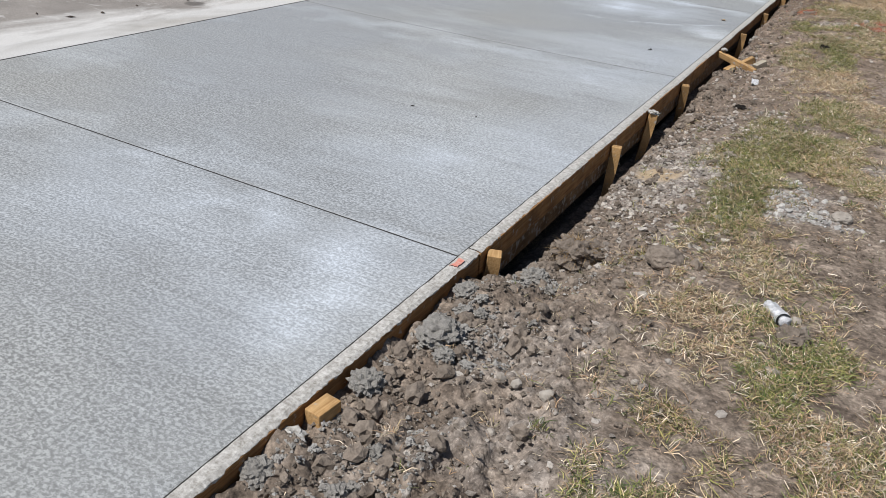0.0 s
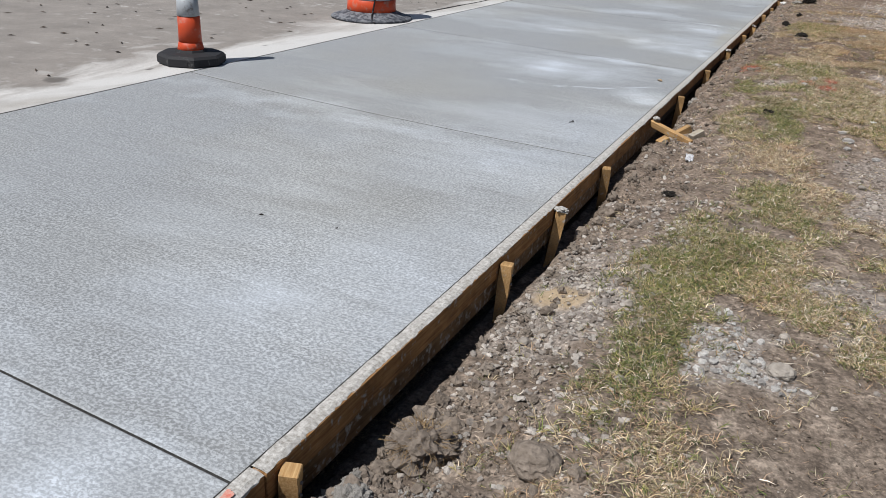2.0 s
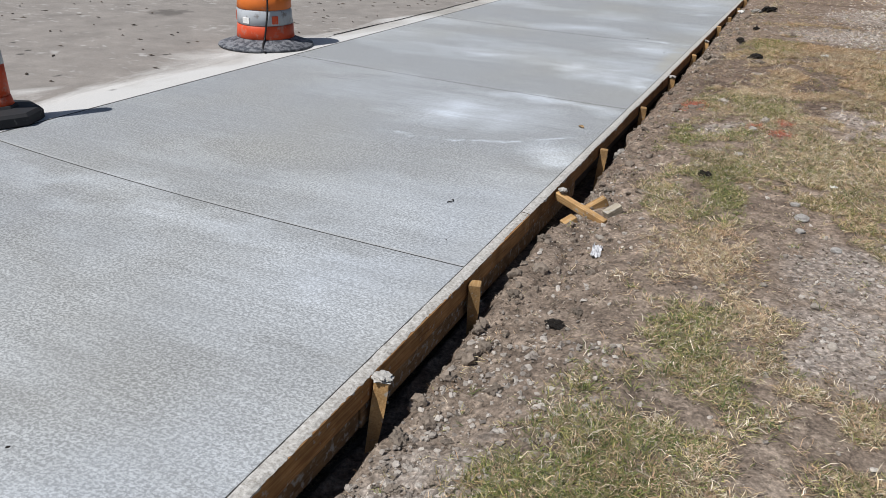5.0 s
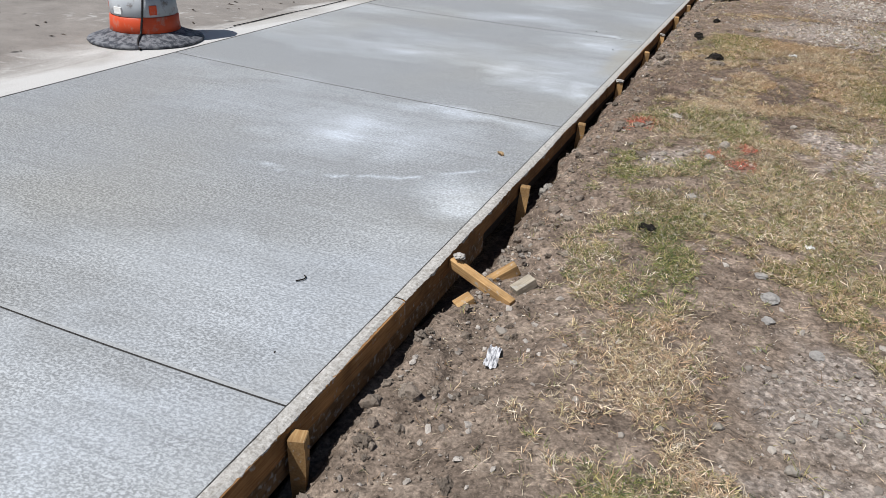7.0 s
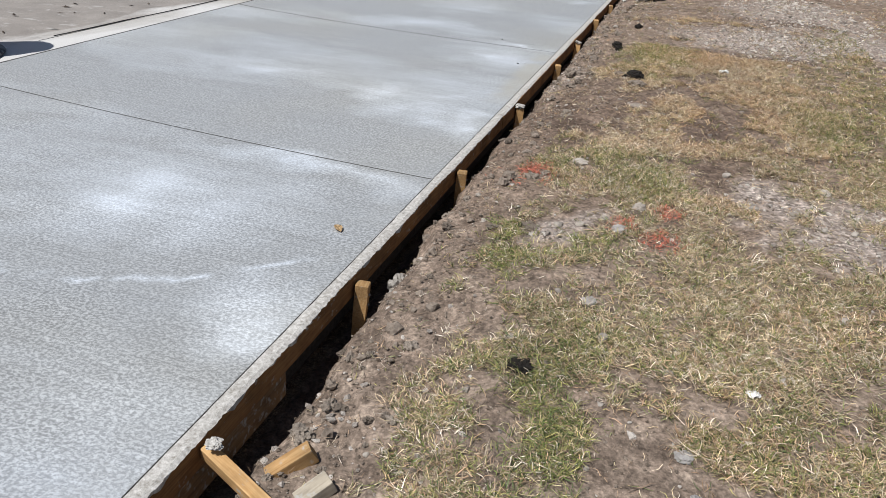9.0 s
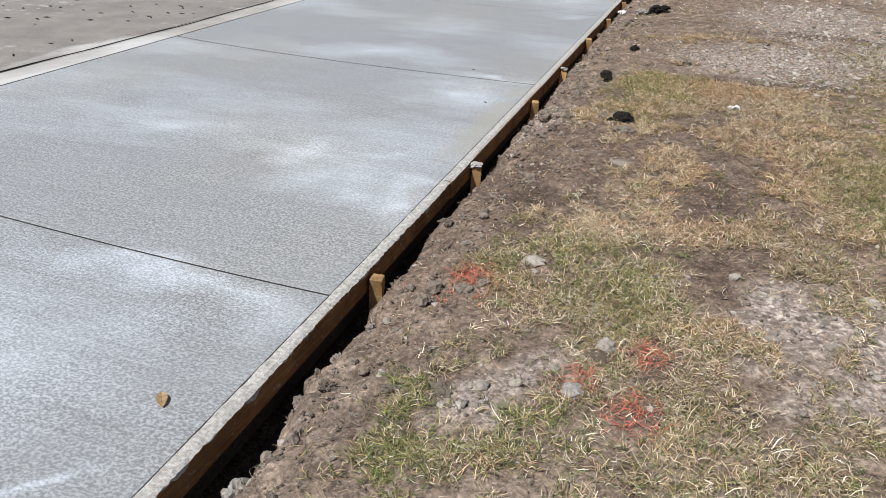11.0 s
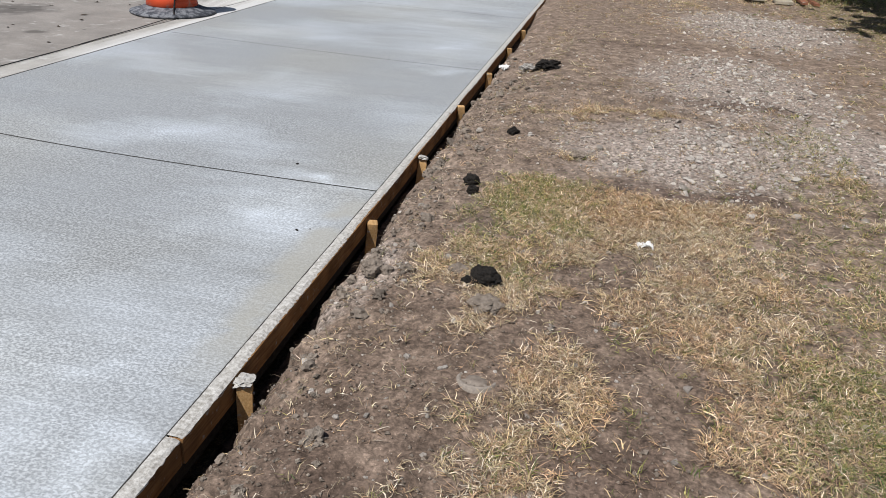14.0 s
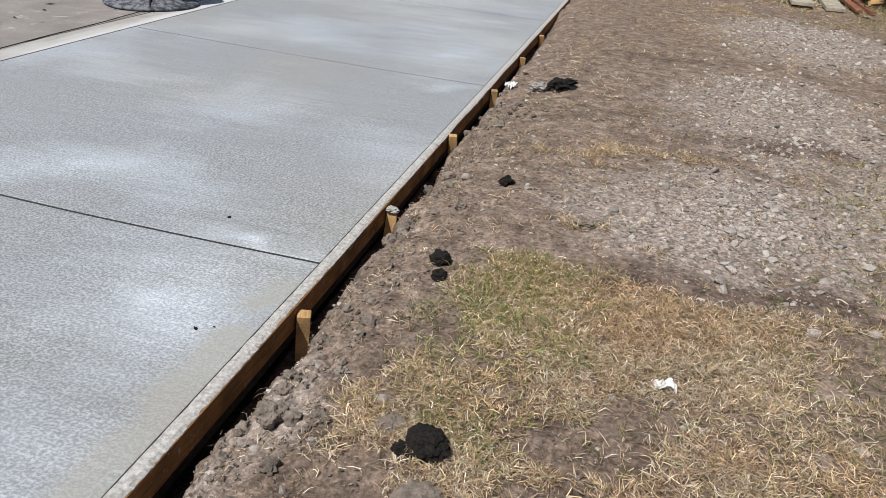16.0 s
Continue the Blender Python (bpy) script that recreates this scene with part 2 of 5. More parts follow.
M_SLAB = concrete_new()
M_JOINT = speckled("joint_dirt", (0.018, 0.017, 0.016), (0.06, 0.057, 0.052), 60.0, 0.95, 0.6)
M_GUTTER = concrete_old("old_gutter_concrete", (0.38, 0.36, 0.33), (0.57, 0.56, 0.54), -5.7)
M_ROAD = concrete_old("street_surface", (0.262, 0.238, 0.215), (0.58, 0.565, 0.54), -5.72)
M_BOARD = wood("form_lumber", (0.20, 0.092, 0.032), (0.42, 0.225, 0.09))
M_LOWBOARD = wood("dirty_form_lumber", (0.15, 0.085, 0.04), (0.30, 0.19, 0.095), 0.07)
M_STAKE = wood("stake_lumber", (0.38, 0.205, 0.078), (0.62, 0.405, 0.19))
M_PLANK = wood("weathered_plank", (0.34, 0.29, 0.22), (0.52, 0.46, 0.36), 0.05)
M_REDWOOD = wood("reddish_lumber", (0.24, 0.09, 0.05), (0.42, 0.19, 0.11))
M_SOIL = soil_sheet()
M_BLADE = tinted("grass_blades")
M_SMEAR = speckled("cement_smear", (0.27, 0.25, 0.22), (0.62, 0.60, 0.565), 75.0, 0.9, 0.6)
M_STONE = speckled("stone", (0.22, 0.192, 0.162), (0.40, 0.36, 0.312), 25.0, 0.85, 0.5, vary=0.3)
M_GRAVEL = islands("gravel", (0.28, 0.242, 0.208), (0.72, 0.655, 0.585))
M_PALEGRAVEL = islands("pale_gravel", (0.38, 0.355, 0.33), (0.76, 0.73, 0.69))
M_CLOD = islands("dug_clods", (0.17, 0.138, 0.110), (0.36, 0.305, 0.25), 130.0)
M_SOILCRUMB = islands("soil_crumbs", (0.13, 0.10, 0.077), (0.40, 0.33, 0.265), 130.0)
M_CEMENT = islands("cement_crumbs", (0.29, 0.272, 0.245), (0.52, 0.495, 0.46), 110.0)
M_DARKCLOD = speckled("damp_black_soil", (0.007, 0.006, 0.005), (0.032, 0.026, 0.021), 90.0, 0.95, 1.0, dist=0.02)
M_CLODONE = speckled("dry_clod", (0.155, 0.124, 0.098), (0.31, 0.257, 0.208), 45.0, 0.95, 1.0, dist=0.012, vary=0.15)
M_ORANGE = scuffed("orange_plastic", (0.60, 0.072, 0.02), (0.40, 0.22, 0.17), 0.60, 0.5)
M_AMBER = scuffed("amber_plastic", (0.62, 0.15, 0.022), (0.45, 0.30, 0.24), 0.68, 0.5)
M_REFLECT = scuffed("worn_reflective_sheeting", (0.40, 0.42, 0.44), (0.16, 0.14, 0.13), 0.60, 0.45, 14.0)
M_RUBBER = scuffed("black_rubber", (0.022, 0.022, 0.024), (0.16, 0.155, 0.15), 0.66, 0.75, 16.0)
M_DUSTRUBBER = scuffed("dusty_tyre_rubber", (0.050, 0.054, 0.066), (0.22, 0.225, 0.24), 0.50, 0.8, 16.0)
M_CORD = scuffed("black_cord", (0.012, 0.012, 0.013), (0.06, 0.06, 0.06), 0.7, 0.6)
M_STEEL = speckled("nail_steel", (0.18, 0.16, 0.14), (0.34, 0.32, 0.30), 200.0, 0.45, 0.2, metal=0.9)
M_REDPAINT = speckled("red_marking_paint", (0.62, 0.17, 0.12), (0.62, 0.40, 0.33), 90.0, 0.8, 0.4)
M_YELLOWLINE = speckled("yellow_road_paint", (0.50, 0.33, 0.05), (0.66, 0.46, 0.10), 20.0, 0.8, 0.3)
M_WHITE = speckled("white_scrap", (0.66, 0.65, 0.62), (0.84, 0.83, 0.81), 40.0, 0.7, 0.4)
M_FILM = speckled("grey_white_film", (0.36, 0.36, 0.37), (0.80, 0.80, 0.82), 60.0, 0.4, 0.5)
M_GREYSCRAP = speckled("grey_scrap", (0.21, 0.192, 0.17), (0.40, 0.375, 0.34), 45.0, 0.75, 0.6)
M_DRYLEAF = speckled("dry_leaf", (0.50, 0.33, 0.17), (0.68, 0.52, 0.31), 50.0, 0.8, 0.3)
M_BARK = speckled("bark", (0.07, 0.05, 0.035), (0.19, 0.15, 0.115), 14.0, 0.95, 1.0, dist=0.03)
M_LEAF = islands("tree_leaves", (0.035, 0.065, 0.018), (0.085, 0.135, 0.04), 3.0)
M_YELLOW = scuffed("machine_yellow_paint", (0.62, 0.36, 0.03), (0.26, 0.20, 0.12), 0.68, 0.4, 5.0)
M_GLASS = Mat("dark_window_glass", 0.06, 0.0, 0.6)
M_GLASS.color((0.02, 0.025, 0.03))
M_GLASS = M_GLASS.m
M_ASPHALT = speckled("driveway_asphalt", (0.13, 0.125, 0.12), (0.23, 0.22, 0.21), 30.0, 0.9, 0.4)


# ---- mesh helpers ----
def mesh_from(name, bm, material):
    me = bpy.data.meshes.new(name)
    bm.normal_update()
    bm.to_mesh(me)
    bm.free()
    me.materials.append(material)
    return me


def part(name, bm, material, parent, label=""):
    ob = new(name, mesh_from(name, bm, material))
    ob.parent = parent
    return tagged(ob, label)


def thing(name, label, category, group="", kind="", m=None):
    ob = new(name)
    ob.empty_display_size = 0.1
    if m is not None:
        ob.matrix_world = m
    return tagged(ob, label, category, group, kind)


def solo(name, bm, material, label, category, group="", kind="", m=None):
    ob = new(name, mesh_from(name, bm, material))
    if m is not None:
        ob.matrix_world = m
    return tagged(ob, label, category, group, kind)


def arrays(name, verts, faces, material, smooth=False):
    """A mesh object from numpy arrays; faces all of one size, or a list of such arrays."""
    me = bpy.data.meshes.new(name)
    groups = faces if isinstance(faces, list) else [faces]
    loops = np.concatenate([f.ravel() for f in groups]).astype(np.int32)
    sizes = np.concatenate([np.full(len(f), f.shape[1], np.int32) for f in groups])
    starts = np.concatenate([[0], np.cumsum(sizes)[:-1]]).astype(np.int32)
    me.vertices.add(len(verts))
    me.vertices.foreach_set("co", np.ascontiguousarray(verts, np.float32).ravel())
    me.loops.add(len(loops))
    me.loops.foreach_set("vertex_index", loops)
    me.polygons.add(len(sizes))
    me.polygons.foreach_set("loop_start", starts)
    me.polygons.foreach_set("use_smooth", np.full(len(sizes), smooth, bool))
    me.update(calc_edges=True)
    me.materials.append(material)
    return new(name, me)


def tint_points(ob, name, rgb):
    a = ob.data.attributes.new(name, "FLOAT_COLOR", "POINT")
    rgba = np.ones((len(rgb), 4), np.float32)
    rgba[:, :3] = rgb
    a.data.foreach_set("color", rgba.ravel())


def box(x0, x1, y0, y1, z0, z1, bevel=0.0, bm=None):
    bm = bm or bmesh.new()
    geo = bmesh.ops.create_cube(bm, size=1.0)
    bmesh.ops.scale(bm, vec=(x1 - x0, y1 - y0, z1 - z0), verts=geo["verts"])
    bmesh.ops.translate(bm, vec=((x0 + x1) / 2, (y0 + y1) / 2, (z0 + z1) / 2), verts=geo["verts"])
    if bevel:
        edges = list({e for v in geo["verts"] for e in v.link_edges})
        bmesh.ops.bevel(bm, geom=edges, offset=bevel, segments=2, profile=0.6, affect="EDGES")
    return bm


def lathe(profile, segments=40, bm=None, wobble=0.0, seed=0):
    """Turns (radius, height) pairs round z."""
    bm = bm or bmesh.new()
    rings = []
    for k, (r, z) in enumerate(profile):
        ring = []
        for i in range(segments):
            a = 2 * math.pi * i / segments
            w = 1 + wobble * (noise.noise((math.cos(a) * 1.6 + seed, math.sin(a) * 1.6, z * 6 + seed)))
            ring.append(bm.verts.new((r * w * math.cos(a), r * w * math.sin(a), z)))
        rings.append(ring)
    for a, b in zip(rings, rings[1:]):
        for i in range(segments):
            bm.faces.new((a[i], a[(i + 1) % segments], b[(i + 1) % segments], b[i]))
    for f in bm.faces:
        f.smooth = True
    return bm


def rock(radius, seed, flat=0.7, rough=0.35, sub=3, freq=1.6):
    bm = bmesh.new()
    bmesh.ops.create_icosphere(bm, subdivisions=sub, radius=1.0)
    for v in bm.verts:
        d = v.co.normalized()
        n = noise.noise(d * freq + Vector((seed * 3.7, seed, 0))) + 0.5 * noise.noise(d * freq * 2.7 + Vector((0, seed * 5.1, 1)))
        n += 0.3 * noise.noise(d * freq * 6.0 + Vector((seed, 2, 7)))
        v.co = d * radius * (1 + rough * n)
        v.co.z *= flat
    return bm


def tube(points, radius, material, name, parent=None):
    cu = bpy.data.curves.new(name, "CURVE")
    cu.dimensions = "3D"
    cu.bevel_depth, cu.bevel_resolution = radius, 3
    sp = cu.splines.new("POLY")
    sp.points.add(len(points) - 1)
    for q, c in zip(sp.points, points):
        q.co = (*c, 1.0)
    tmp = bpy.data.objects.new(name + "_tmp", cu)
    scene.collection.objects.link(tmp)
    me = bpy.data.meshes.new_from_object(tmp.evaluated_get(bpy.context.evaluated_depsgraph_get()))
    me.name = name
    bpy.data.objects.remove(tmp)
    bpy.data.curves.remove(cu)
    me.materials.clear()
    me.materials.append(material)
    for f in me.polygons:
        f.use_smooth = True
    ob = new(name, me)
    ob.parent = parent
    return ob


# ---- smooth random fields over the plan ----
def vnoise(x, y, seed=0):
    xi, yi = np.floor(x).astype(np.int64), np.floor(y).astype(np.int64)
    fx, fy = x - xi, y - yi
    fx, fy = fx * fx * (3 - 2 * fx), fy * fy * (3 - 2 * fy)

    def h(a, b):
        n = (a * 374761393 + b * 668265263 + seed * 974711) & 0xFFFFFFFF
        n = ((n ^ (n >> 13)) * 1274126177) & 0xFFFFFFFF
        return ((n ^ (n >> 16)) & 0xFFFF) / 65535.0

    a = h(xi, yi) * (1 - fx) + h(xi + 1, yi) * fx
    b = h(xi, yi + 1) * (1 - fx) + h(xi + 1, yi + 1) * fx
    return a * (1 - fy) + b * fy


def fbm(x, y, scale, octaves=4, seed=0):
    s, amp, tot = 0.0, 1.0, 0.0
    for k in range(octaves):
        s = s + amp * vnoise(x * scale * 2 ** k + 17.3 * k, y * scale * 2 ** k - 9.1 * k, seed + k)
        tot += amp
        amp *= 0.55
    return s / tot


def step(v, a, b):
    t = np.clip((v - a) / (b - a), 0, 1)
    return t * t * (3 - 2 * t)


def patches(x, y, spots, edge=1.35, soft=1.0):
    """Soft ragged blobs; each spot is x, y, half width, half length, strength."""
    wx = x + 0.22 * (fbm(x, y, 3.2, 3, 91) - 0.5) * 2
    wy = y + 0.30 * (fbm(x, y, 3.0, 3, 57) - 0.5) * 2
    out = np.zeros_like(x)
    for cx, cy, rx, ry, k in spots:
        out = np.maximum(out, k * np.clip(edge - soft * np.sqrt(((wx - cx) / rx) ** 2 + ((wy - cy) / ry) ** 2), 0, 1))
    return out


GREEN = ((-0.42, 9.46, 0.18, 0.2, 0.55), (-0.29, 8.95, 0.2, 0.3, 0.55), (-0.3, 8.3, 0.14, 0.2, 0.5), (-0.45, 2.05, 0.12, 0.14, 0.7), (0.75, 10.45, 0.3, 0.6, 0.8), (-0.49, 4.55, 0.26, 0.75, 0.9), (-0.46, 3.86, 0.18, 0.35, 1.0), (-0.18, 2.77, 0.16, 0.25, 1.0), (-0.25, 5.55, 0.16, 0.3, 0.9),
         (-0.36, 7.2, 0.14, 0.5, 0.8), (-0.26, 9.1, 0.24, 0.4, 0.8), (-0.70, 8.35, 0.13, 0.35, 0.7), (-0.7, 9.3, 0.14, 0.3, 0.6),
         (-0.38, 11.85, 0.26, 0.4, 1.0), (0.5, 10.9, 0.5, 1.2, 0.15), (1.0, 10.6, 0.4, 1.6, 0.4), (1.6, 11.5, 0.7, 3.0, 0.5), (-0.35, 11.2, 0.18, 0.2, 0.6))
GRAVEL = ((-0.18, 4.02, 0.18, 0.28, 1.0), (-0.85, 4.3, 0.28, 0.7, 0.8), (0.12, 4.7, 0.22, 0.35, 0.6), (0.24, 6.6, 0.26, 0.45, 0.75), (0.3, 5.9, 0.25, 0.35, 0.75),
          (0.34, 9.08, 0.3, 0.30, 1.0), (-0.48, 8.44, 0.12, 0.25, 1.0), (0.35, 12.9, 0.8, 0.75, 1.0), (0.9, 15.0, 1.0, 1.6, 0.7),
          (-0.95, 11.2, 0.12, 0.5, 0.7), (1.6, 18.6, 1.1, 2.0, 0.9), (-0.8, 2.2, 0.5, 0.7, 0.45), (0.62, 9.0, 0.3, 0.4, 0.9), (1.4, 13.4, 0.7, 0.8, 0.8))
DAMP = ((-0.72, 9.9, 0.3, 0.5, 0.75), (0.06, 10.15, 0.24, 0.3, 0.85), (-0.16, 9.23, 0.09, 0.1, 0.8), (0.1, 9.42, 0.1, 0.12, 0.8), (0.38, 11.5, 0.12, 0.14, 0.7), (-0.04, 12.19, 0.12, 0.14, 0.9), (-0.65, 10.1, 0.3, 0.6, 0.6), (0.42, 12.22, 0.5, 0.17, 1.0),
        (0.1, 8.55, 0.10, 0.12, 0.6), (-0.1, 8.65, 0.10, 0.2, 0.7), (0.35, 11.1, 0.2, 0.25, 0.6), (0.75, 14.3, 0.6, 0.14, 0.9), (-0.2, 5.95, 0.2, 0.2, 0.5), (0.2, 16.6, 0.6, 0.16, 0.8))
BARE = ((-0.55, 13.95, 0.55, 0.5, 1.0), (0.42, 12.22, 0.45, 0.16, 1.0), (0.2, 14.0, 1.3, 0.45, 1.0), (-0.85, 4.4, 0.36, 1.5, 1.0), (-0.75, 6.2, 0.34, 1.1, 1.0), (-0.85, 2.2, 0.52, 1.1, 1.0), (-0.75, 8.2, 0.22, 1.0, 0.9), (-0.85, 10.4, 0.3, 1.2, 1.0),
        (0.1, 14.5, 0.9, 1.0, 0.85), (0.6, 16.5, 1.4, 1.6, 0.75), (-0.3, 18.5, 1.0, 3.0, 0.7), (-0.2, 6.9, 0.1, 0.3, 0.5), (2.6, 17.5, 1.2, 1.8, 0.8), (-0.5, 13.2, 0.5, 0.6, 0.6), (-0.58, 10.3, 0.34, 0.45, 0.85), (0.06, 10.15, 0.2, 0.26, 1.0), (0.1, 10.6, 0.14, 0.16, 0.9), (0.1, 9.42, 0.12, 0.14, 0.9), (-0.16, 9.23, 0.1, 0.11, 0.9), (-0.44, 5.94, 0.2, 0.22, 0.9), (0.06, 5.1, 0.2, 0.3, 0.8), (0.3, 13.2, 1.2, 0.75, 0.95), (0.6, 15.5, 1.6, 1.6, 0.85))
STRAW = ((-0.42, 8.95, 0.25, 0.35, 0.7), (-0.1, 8.65, 0.3, 0.4, 0.7), (-0.68, 8.85, 0.14, 0.3, 0.6), (-0.76, 9.24, 0.06, 0.06, 1.0), (-0.10, 10.48, 0.15, 0.15, 1.0), (-0.42, 10.1, 0.12, 0.09, 0.8), (-0.12, 5.9, 0.2, 0.3, 0.8), (-0.6, 3.1, 0.14, 0.35, 0.8), (-0.55, 6.04, 0.16, 0.16, 0.9), (0.24, 11.4, 0.25, 0.3, 0.9), (-0.55, 10.75, 0.14, 0.16, 0.9), (0.35, 10.75, 0.14, 0.5, 0.9), (-0.5, 2.9, 0.18, 0.35, 0.9), (-0.35, 6.45, 0.25, 0.5, 1.0), (-0.5, 10.98, 0.32, 0.28, 1.0), (0.3, 11.05, 0.4, 0.3, 0.9), (0.15, 11.75, 0.7, 0.6, 0.9), (0.5, 10.4, 0.35, 0.6, 0.8), (-0.28, 9.65, 0.3, 0.3, 0.9), (0.25, 8.05, 0.55, 0.55, 0.75), (-0.3, 3.3, 0.3, 0.3, 0.6))

BASE_Y = (-400, 0, 7, 8, 9, 10.3, 11.5, 13, 16, 20, 400)
BASE_Z = (-0.02, -0.02, -0.02, 0.05, 0.06, 0.085, 0.12, 0.15, 0.13, 0.10, 0.10)


def masks(x, y):
    stony = patches(x, y, GRAVEL)
    stony = stony * step(stony + 0.5 * (fbm(x, y, 9.0, 3, 91) - 0.5), 0.28, 0.46)
    damp = np.maximum(patches(x, y, DAMP), 0.45 * step(fbm(x, y, 1.7, 3, 88), 0.48, 0.60) * step(y, 8.5, 9.8) * step(-y, -12.0, -11.3))
    damp = damp * (1 - stony * step(-y, -11.9, -11.5))
    bare = patches(x, y, BARE)
    green = patches(x, y, GREEN)
    straw = patches(x, y, STRAW)
    meadow = step(fbm(x, y, 1.3, 4, 5), 0.34, 0.52)
    ragged = step(fbm(x, y, 5.0, 3, 12), 0.28, 0.55)
    edge = step(x + 0.12 * (fbm(x, y, 4, 3, 33) - 0.5), -0.93, -0.66)
    clump = 0.22 + 0.78 * step(fbm(x, y, 6.5, 3, 72), 0.36, 0.58)
    turf = np.maximum(meadow * (0.35 + 0.65 * ragged) * clump, np.maximum(green * (0.45 + 0.55 * clump), straw * (0.55 + 0.45 * clump))) * edge
    turf = turf * (1 - 0.92 * bare) * (1 - 0.93 * stony) * (1 - 0.75 * damp)
    turf = np.maximum(turf, 0.95 * green * (0.4 + 0.6 * clump) * (1 - 0.7 * stony))
    turf = turf * step(np.hypot(x - (-0.405), y - (10.46)), 0.07, 0.13)
    far = step(x, 2.3, 3.2) * step(y, 15.0, 18.0)
    turf = np.maximum(turf, 0.9 * far)
    green = np.maximum(green, 0.8 * np.maximum(far, step(y, 21.5, 25) * step(x, -0.9, 0.0)))
    return turf, green, stony, damp, straw


def billow(x, y, scale, octaves, seed):
    """Rounded crumbs with sharp creases between them."""
    out, amp, tot = 0.0, 1.0, 0.0
    for k in range(octaves):
        out = out + amp * np.abs(2 * vnoise(x * scale * 2.1 ** k + 5.3 * k, y * scale * 2.1 ** k + 1.7 * k, seed + k) - 1)
        tot += amp
        amp *= 0.6
    return out / tot


def height(x, y, fine=True):
    base = np.interp(y, BASE_Y, BASE_Z)
    d = x + 1.166 + 0.045 * (fbm(x * 0 + 3.0, y, 3.5, 4, 8) - 0.5) * 2 + 0.02 * (fbm(x, y, 14.0, 2, 81) - 0.5) * 2
    heaped = np.interp(d, (0, 0.1, 0.35, 0.7), (-0.030, -0.020, -0.010, 0.0))
    open_cut = np.interp(d, (0, 0.040, 0.066, 0.10, 0.25, 0.40, 0.60, 0.9), (-0.28, -0.27, -0.20, -0.145, -0.120, -0.065, -0.01, 0.0))
    open_cut = open_cut + 0.075 * np.exp(-((y - 6.5) / 0.75) ** 2) * step(-d, -0.32, -0.12)
    d = d + step(y, 6.5, 8.0) * 0.10 * (fbm(x, y, 5.0, 3, 82) - 0.5)
    narrow = np.interp(d - 0.035 * step(y, 10.6, 11.6), (0, 0.05, 0.085, 0.14, 0.30, 0.60), (-0.36, -0.34, -0.15, -0.080, -0.035, 0.0))
    shut = np.interp(d, (0, 0.05, 0.3), (-0.16, -0.10, 0.0))
    w1, w2, w3 = step(y, 2.60, 3.10), step(y, 6.3, 7.8), step(y, 16.0, 20.0)
    z = heaped * (1 - w1) + w1 * (open_cut * (1 - w2) + w2 * (narrow * (1 - w3) + w3 * shut))
    z = base + z
    rough = 0.35 + 0.65 * step(-x, 0.35, 0.8)
    heap = step(-x, 0.40, 0.72) * step(-y, -3.25, -2.8)
    dug = step(-x, 0.50, 0.85)
    z = z + rough * 0.045 * (fbm(x, y, 7.0, 4, 21) - 0.5)
    z = z + heap * (0.10 * (fbm(x, y, 7.0, 4, 44) - 0.45) - 0.075 * (billow(x, y, 9.0, 3, 45) - 0.3))
    z = z + 0.10 * (fbm(x, y, 0.5, 3, 3) - 0.5) * step(x, -0.3, 1.5)
    if fine:
        z = z + (0.4 + 0.6 * rough) * 0.018 * (fbm(x, y, 28.0, 3, 63) - 0.5)
        z = z - (0.4 * dug + 0.6 * heap) * 0.030 * (billow(x, y, 28.0, 2, 67) - 0.3)
    return z


def ground_z(x, y):
    return float(height(np.array([float(x)]), np.array([float(y)]), False)[0])


# ---- the ground: one sheet to the horizon ----
def graded(start, first, growth, end):
    out, s = [start], first
    while out[-1] < end:
        out.append(out[-1] + s)
        s *= growth
    return out


def build_ground():
    xs = [-900, -300, -90, -40, -22, -17.2, -17.0, -10.0, -4.6, -1.5, -1.26] + list(np.arange(-1.215, -0.5, 0.010)) + list(np.arange(-0.5, 1.25, 0.022)) + graded(1.26, 0.02, 1.045, 9.0) + [14, 24, 50, 120, 300, 900]
    ys = [-900, -300, -80, -25, -8, -3, -1, 0.0, 0.6] + list(np.arange(0.9, 3.5, 0.011)) + list(np.arange(3.51, 13.6, 0.024)) + graded(13.62, 0.022, 1.02, 40) + [50, 70, 110, 300, 900]
    gx, gy = np.meshgrid(np.array(xs, float), np.array(ys, float))
    z = height(gx, gy)
    z = np.where(gx < -1.23, -0.34, z)
    z = np.where(gx < -17.1, 0.05, z)
    turf, green, stony, damp, straw = masks(gx, gy)
    inside = (gx > -1.23)
    # damp patches, plus trench shade painted in by depth below the bank
    damp_and_shade = np.maximum(damp, 0.95 * step(np.interp(gy, BASE_Y, BASE_Z) - z, 0.27, 0.36) * (gx < -0.6))
    cover = np.stack([np.where(inside, stony, 0), np.where(inside, turf, 0.8), np.where(inside, damp_and_shade, 0)], -1)
    n, w = gx.shape
    idx = np.arange(n * w).reshape(n, w)
    quads = np.stack([idx[:-1, :-1], idx[:-1, 1:], idx[1:, 1:], idx[1:, :-1]], -1).reshape(-1, 4)
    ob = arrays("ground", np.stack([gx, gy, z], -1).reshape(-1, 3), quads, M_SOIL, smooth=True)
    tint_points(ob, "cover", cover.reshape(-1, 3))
    return tagged(ob, "dug brown earth with gravel and dry thatch beside the slab", "ground", kind="structure")


ground = build_ground()


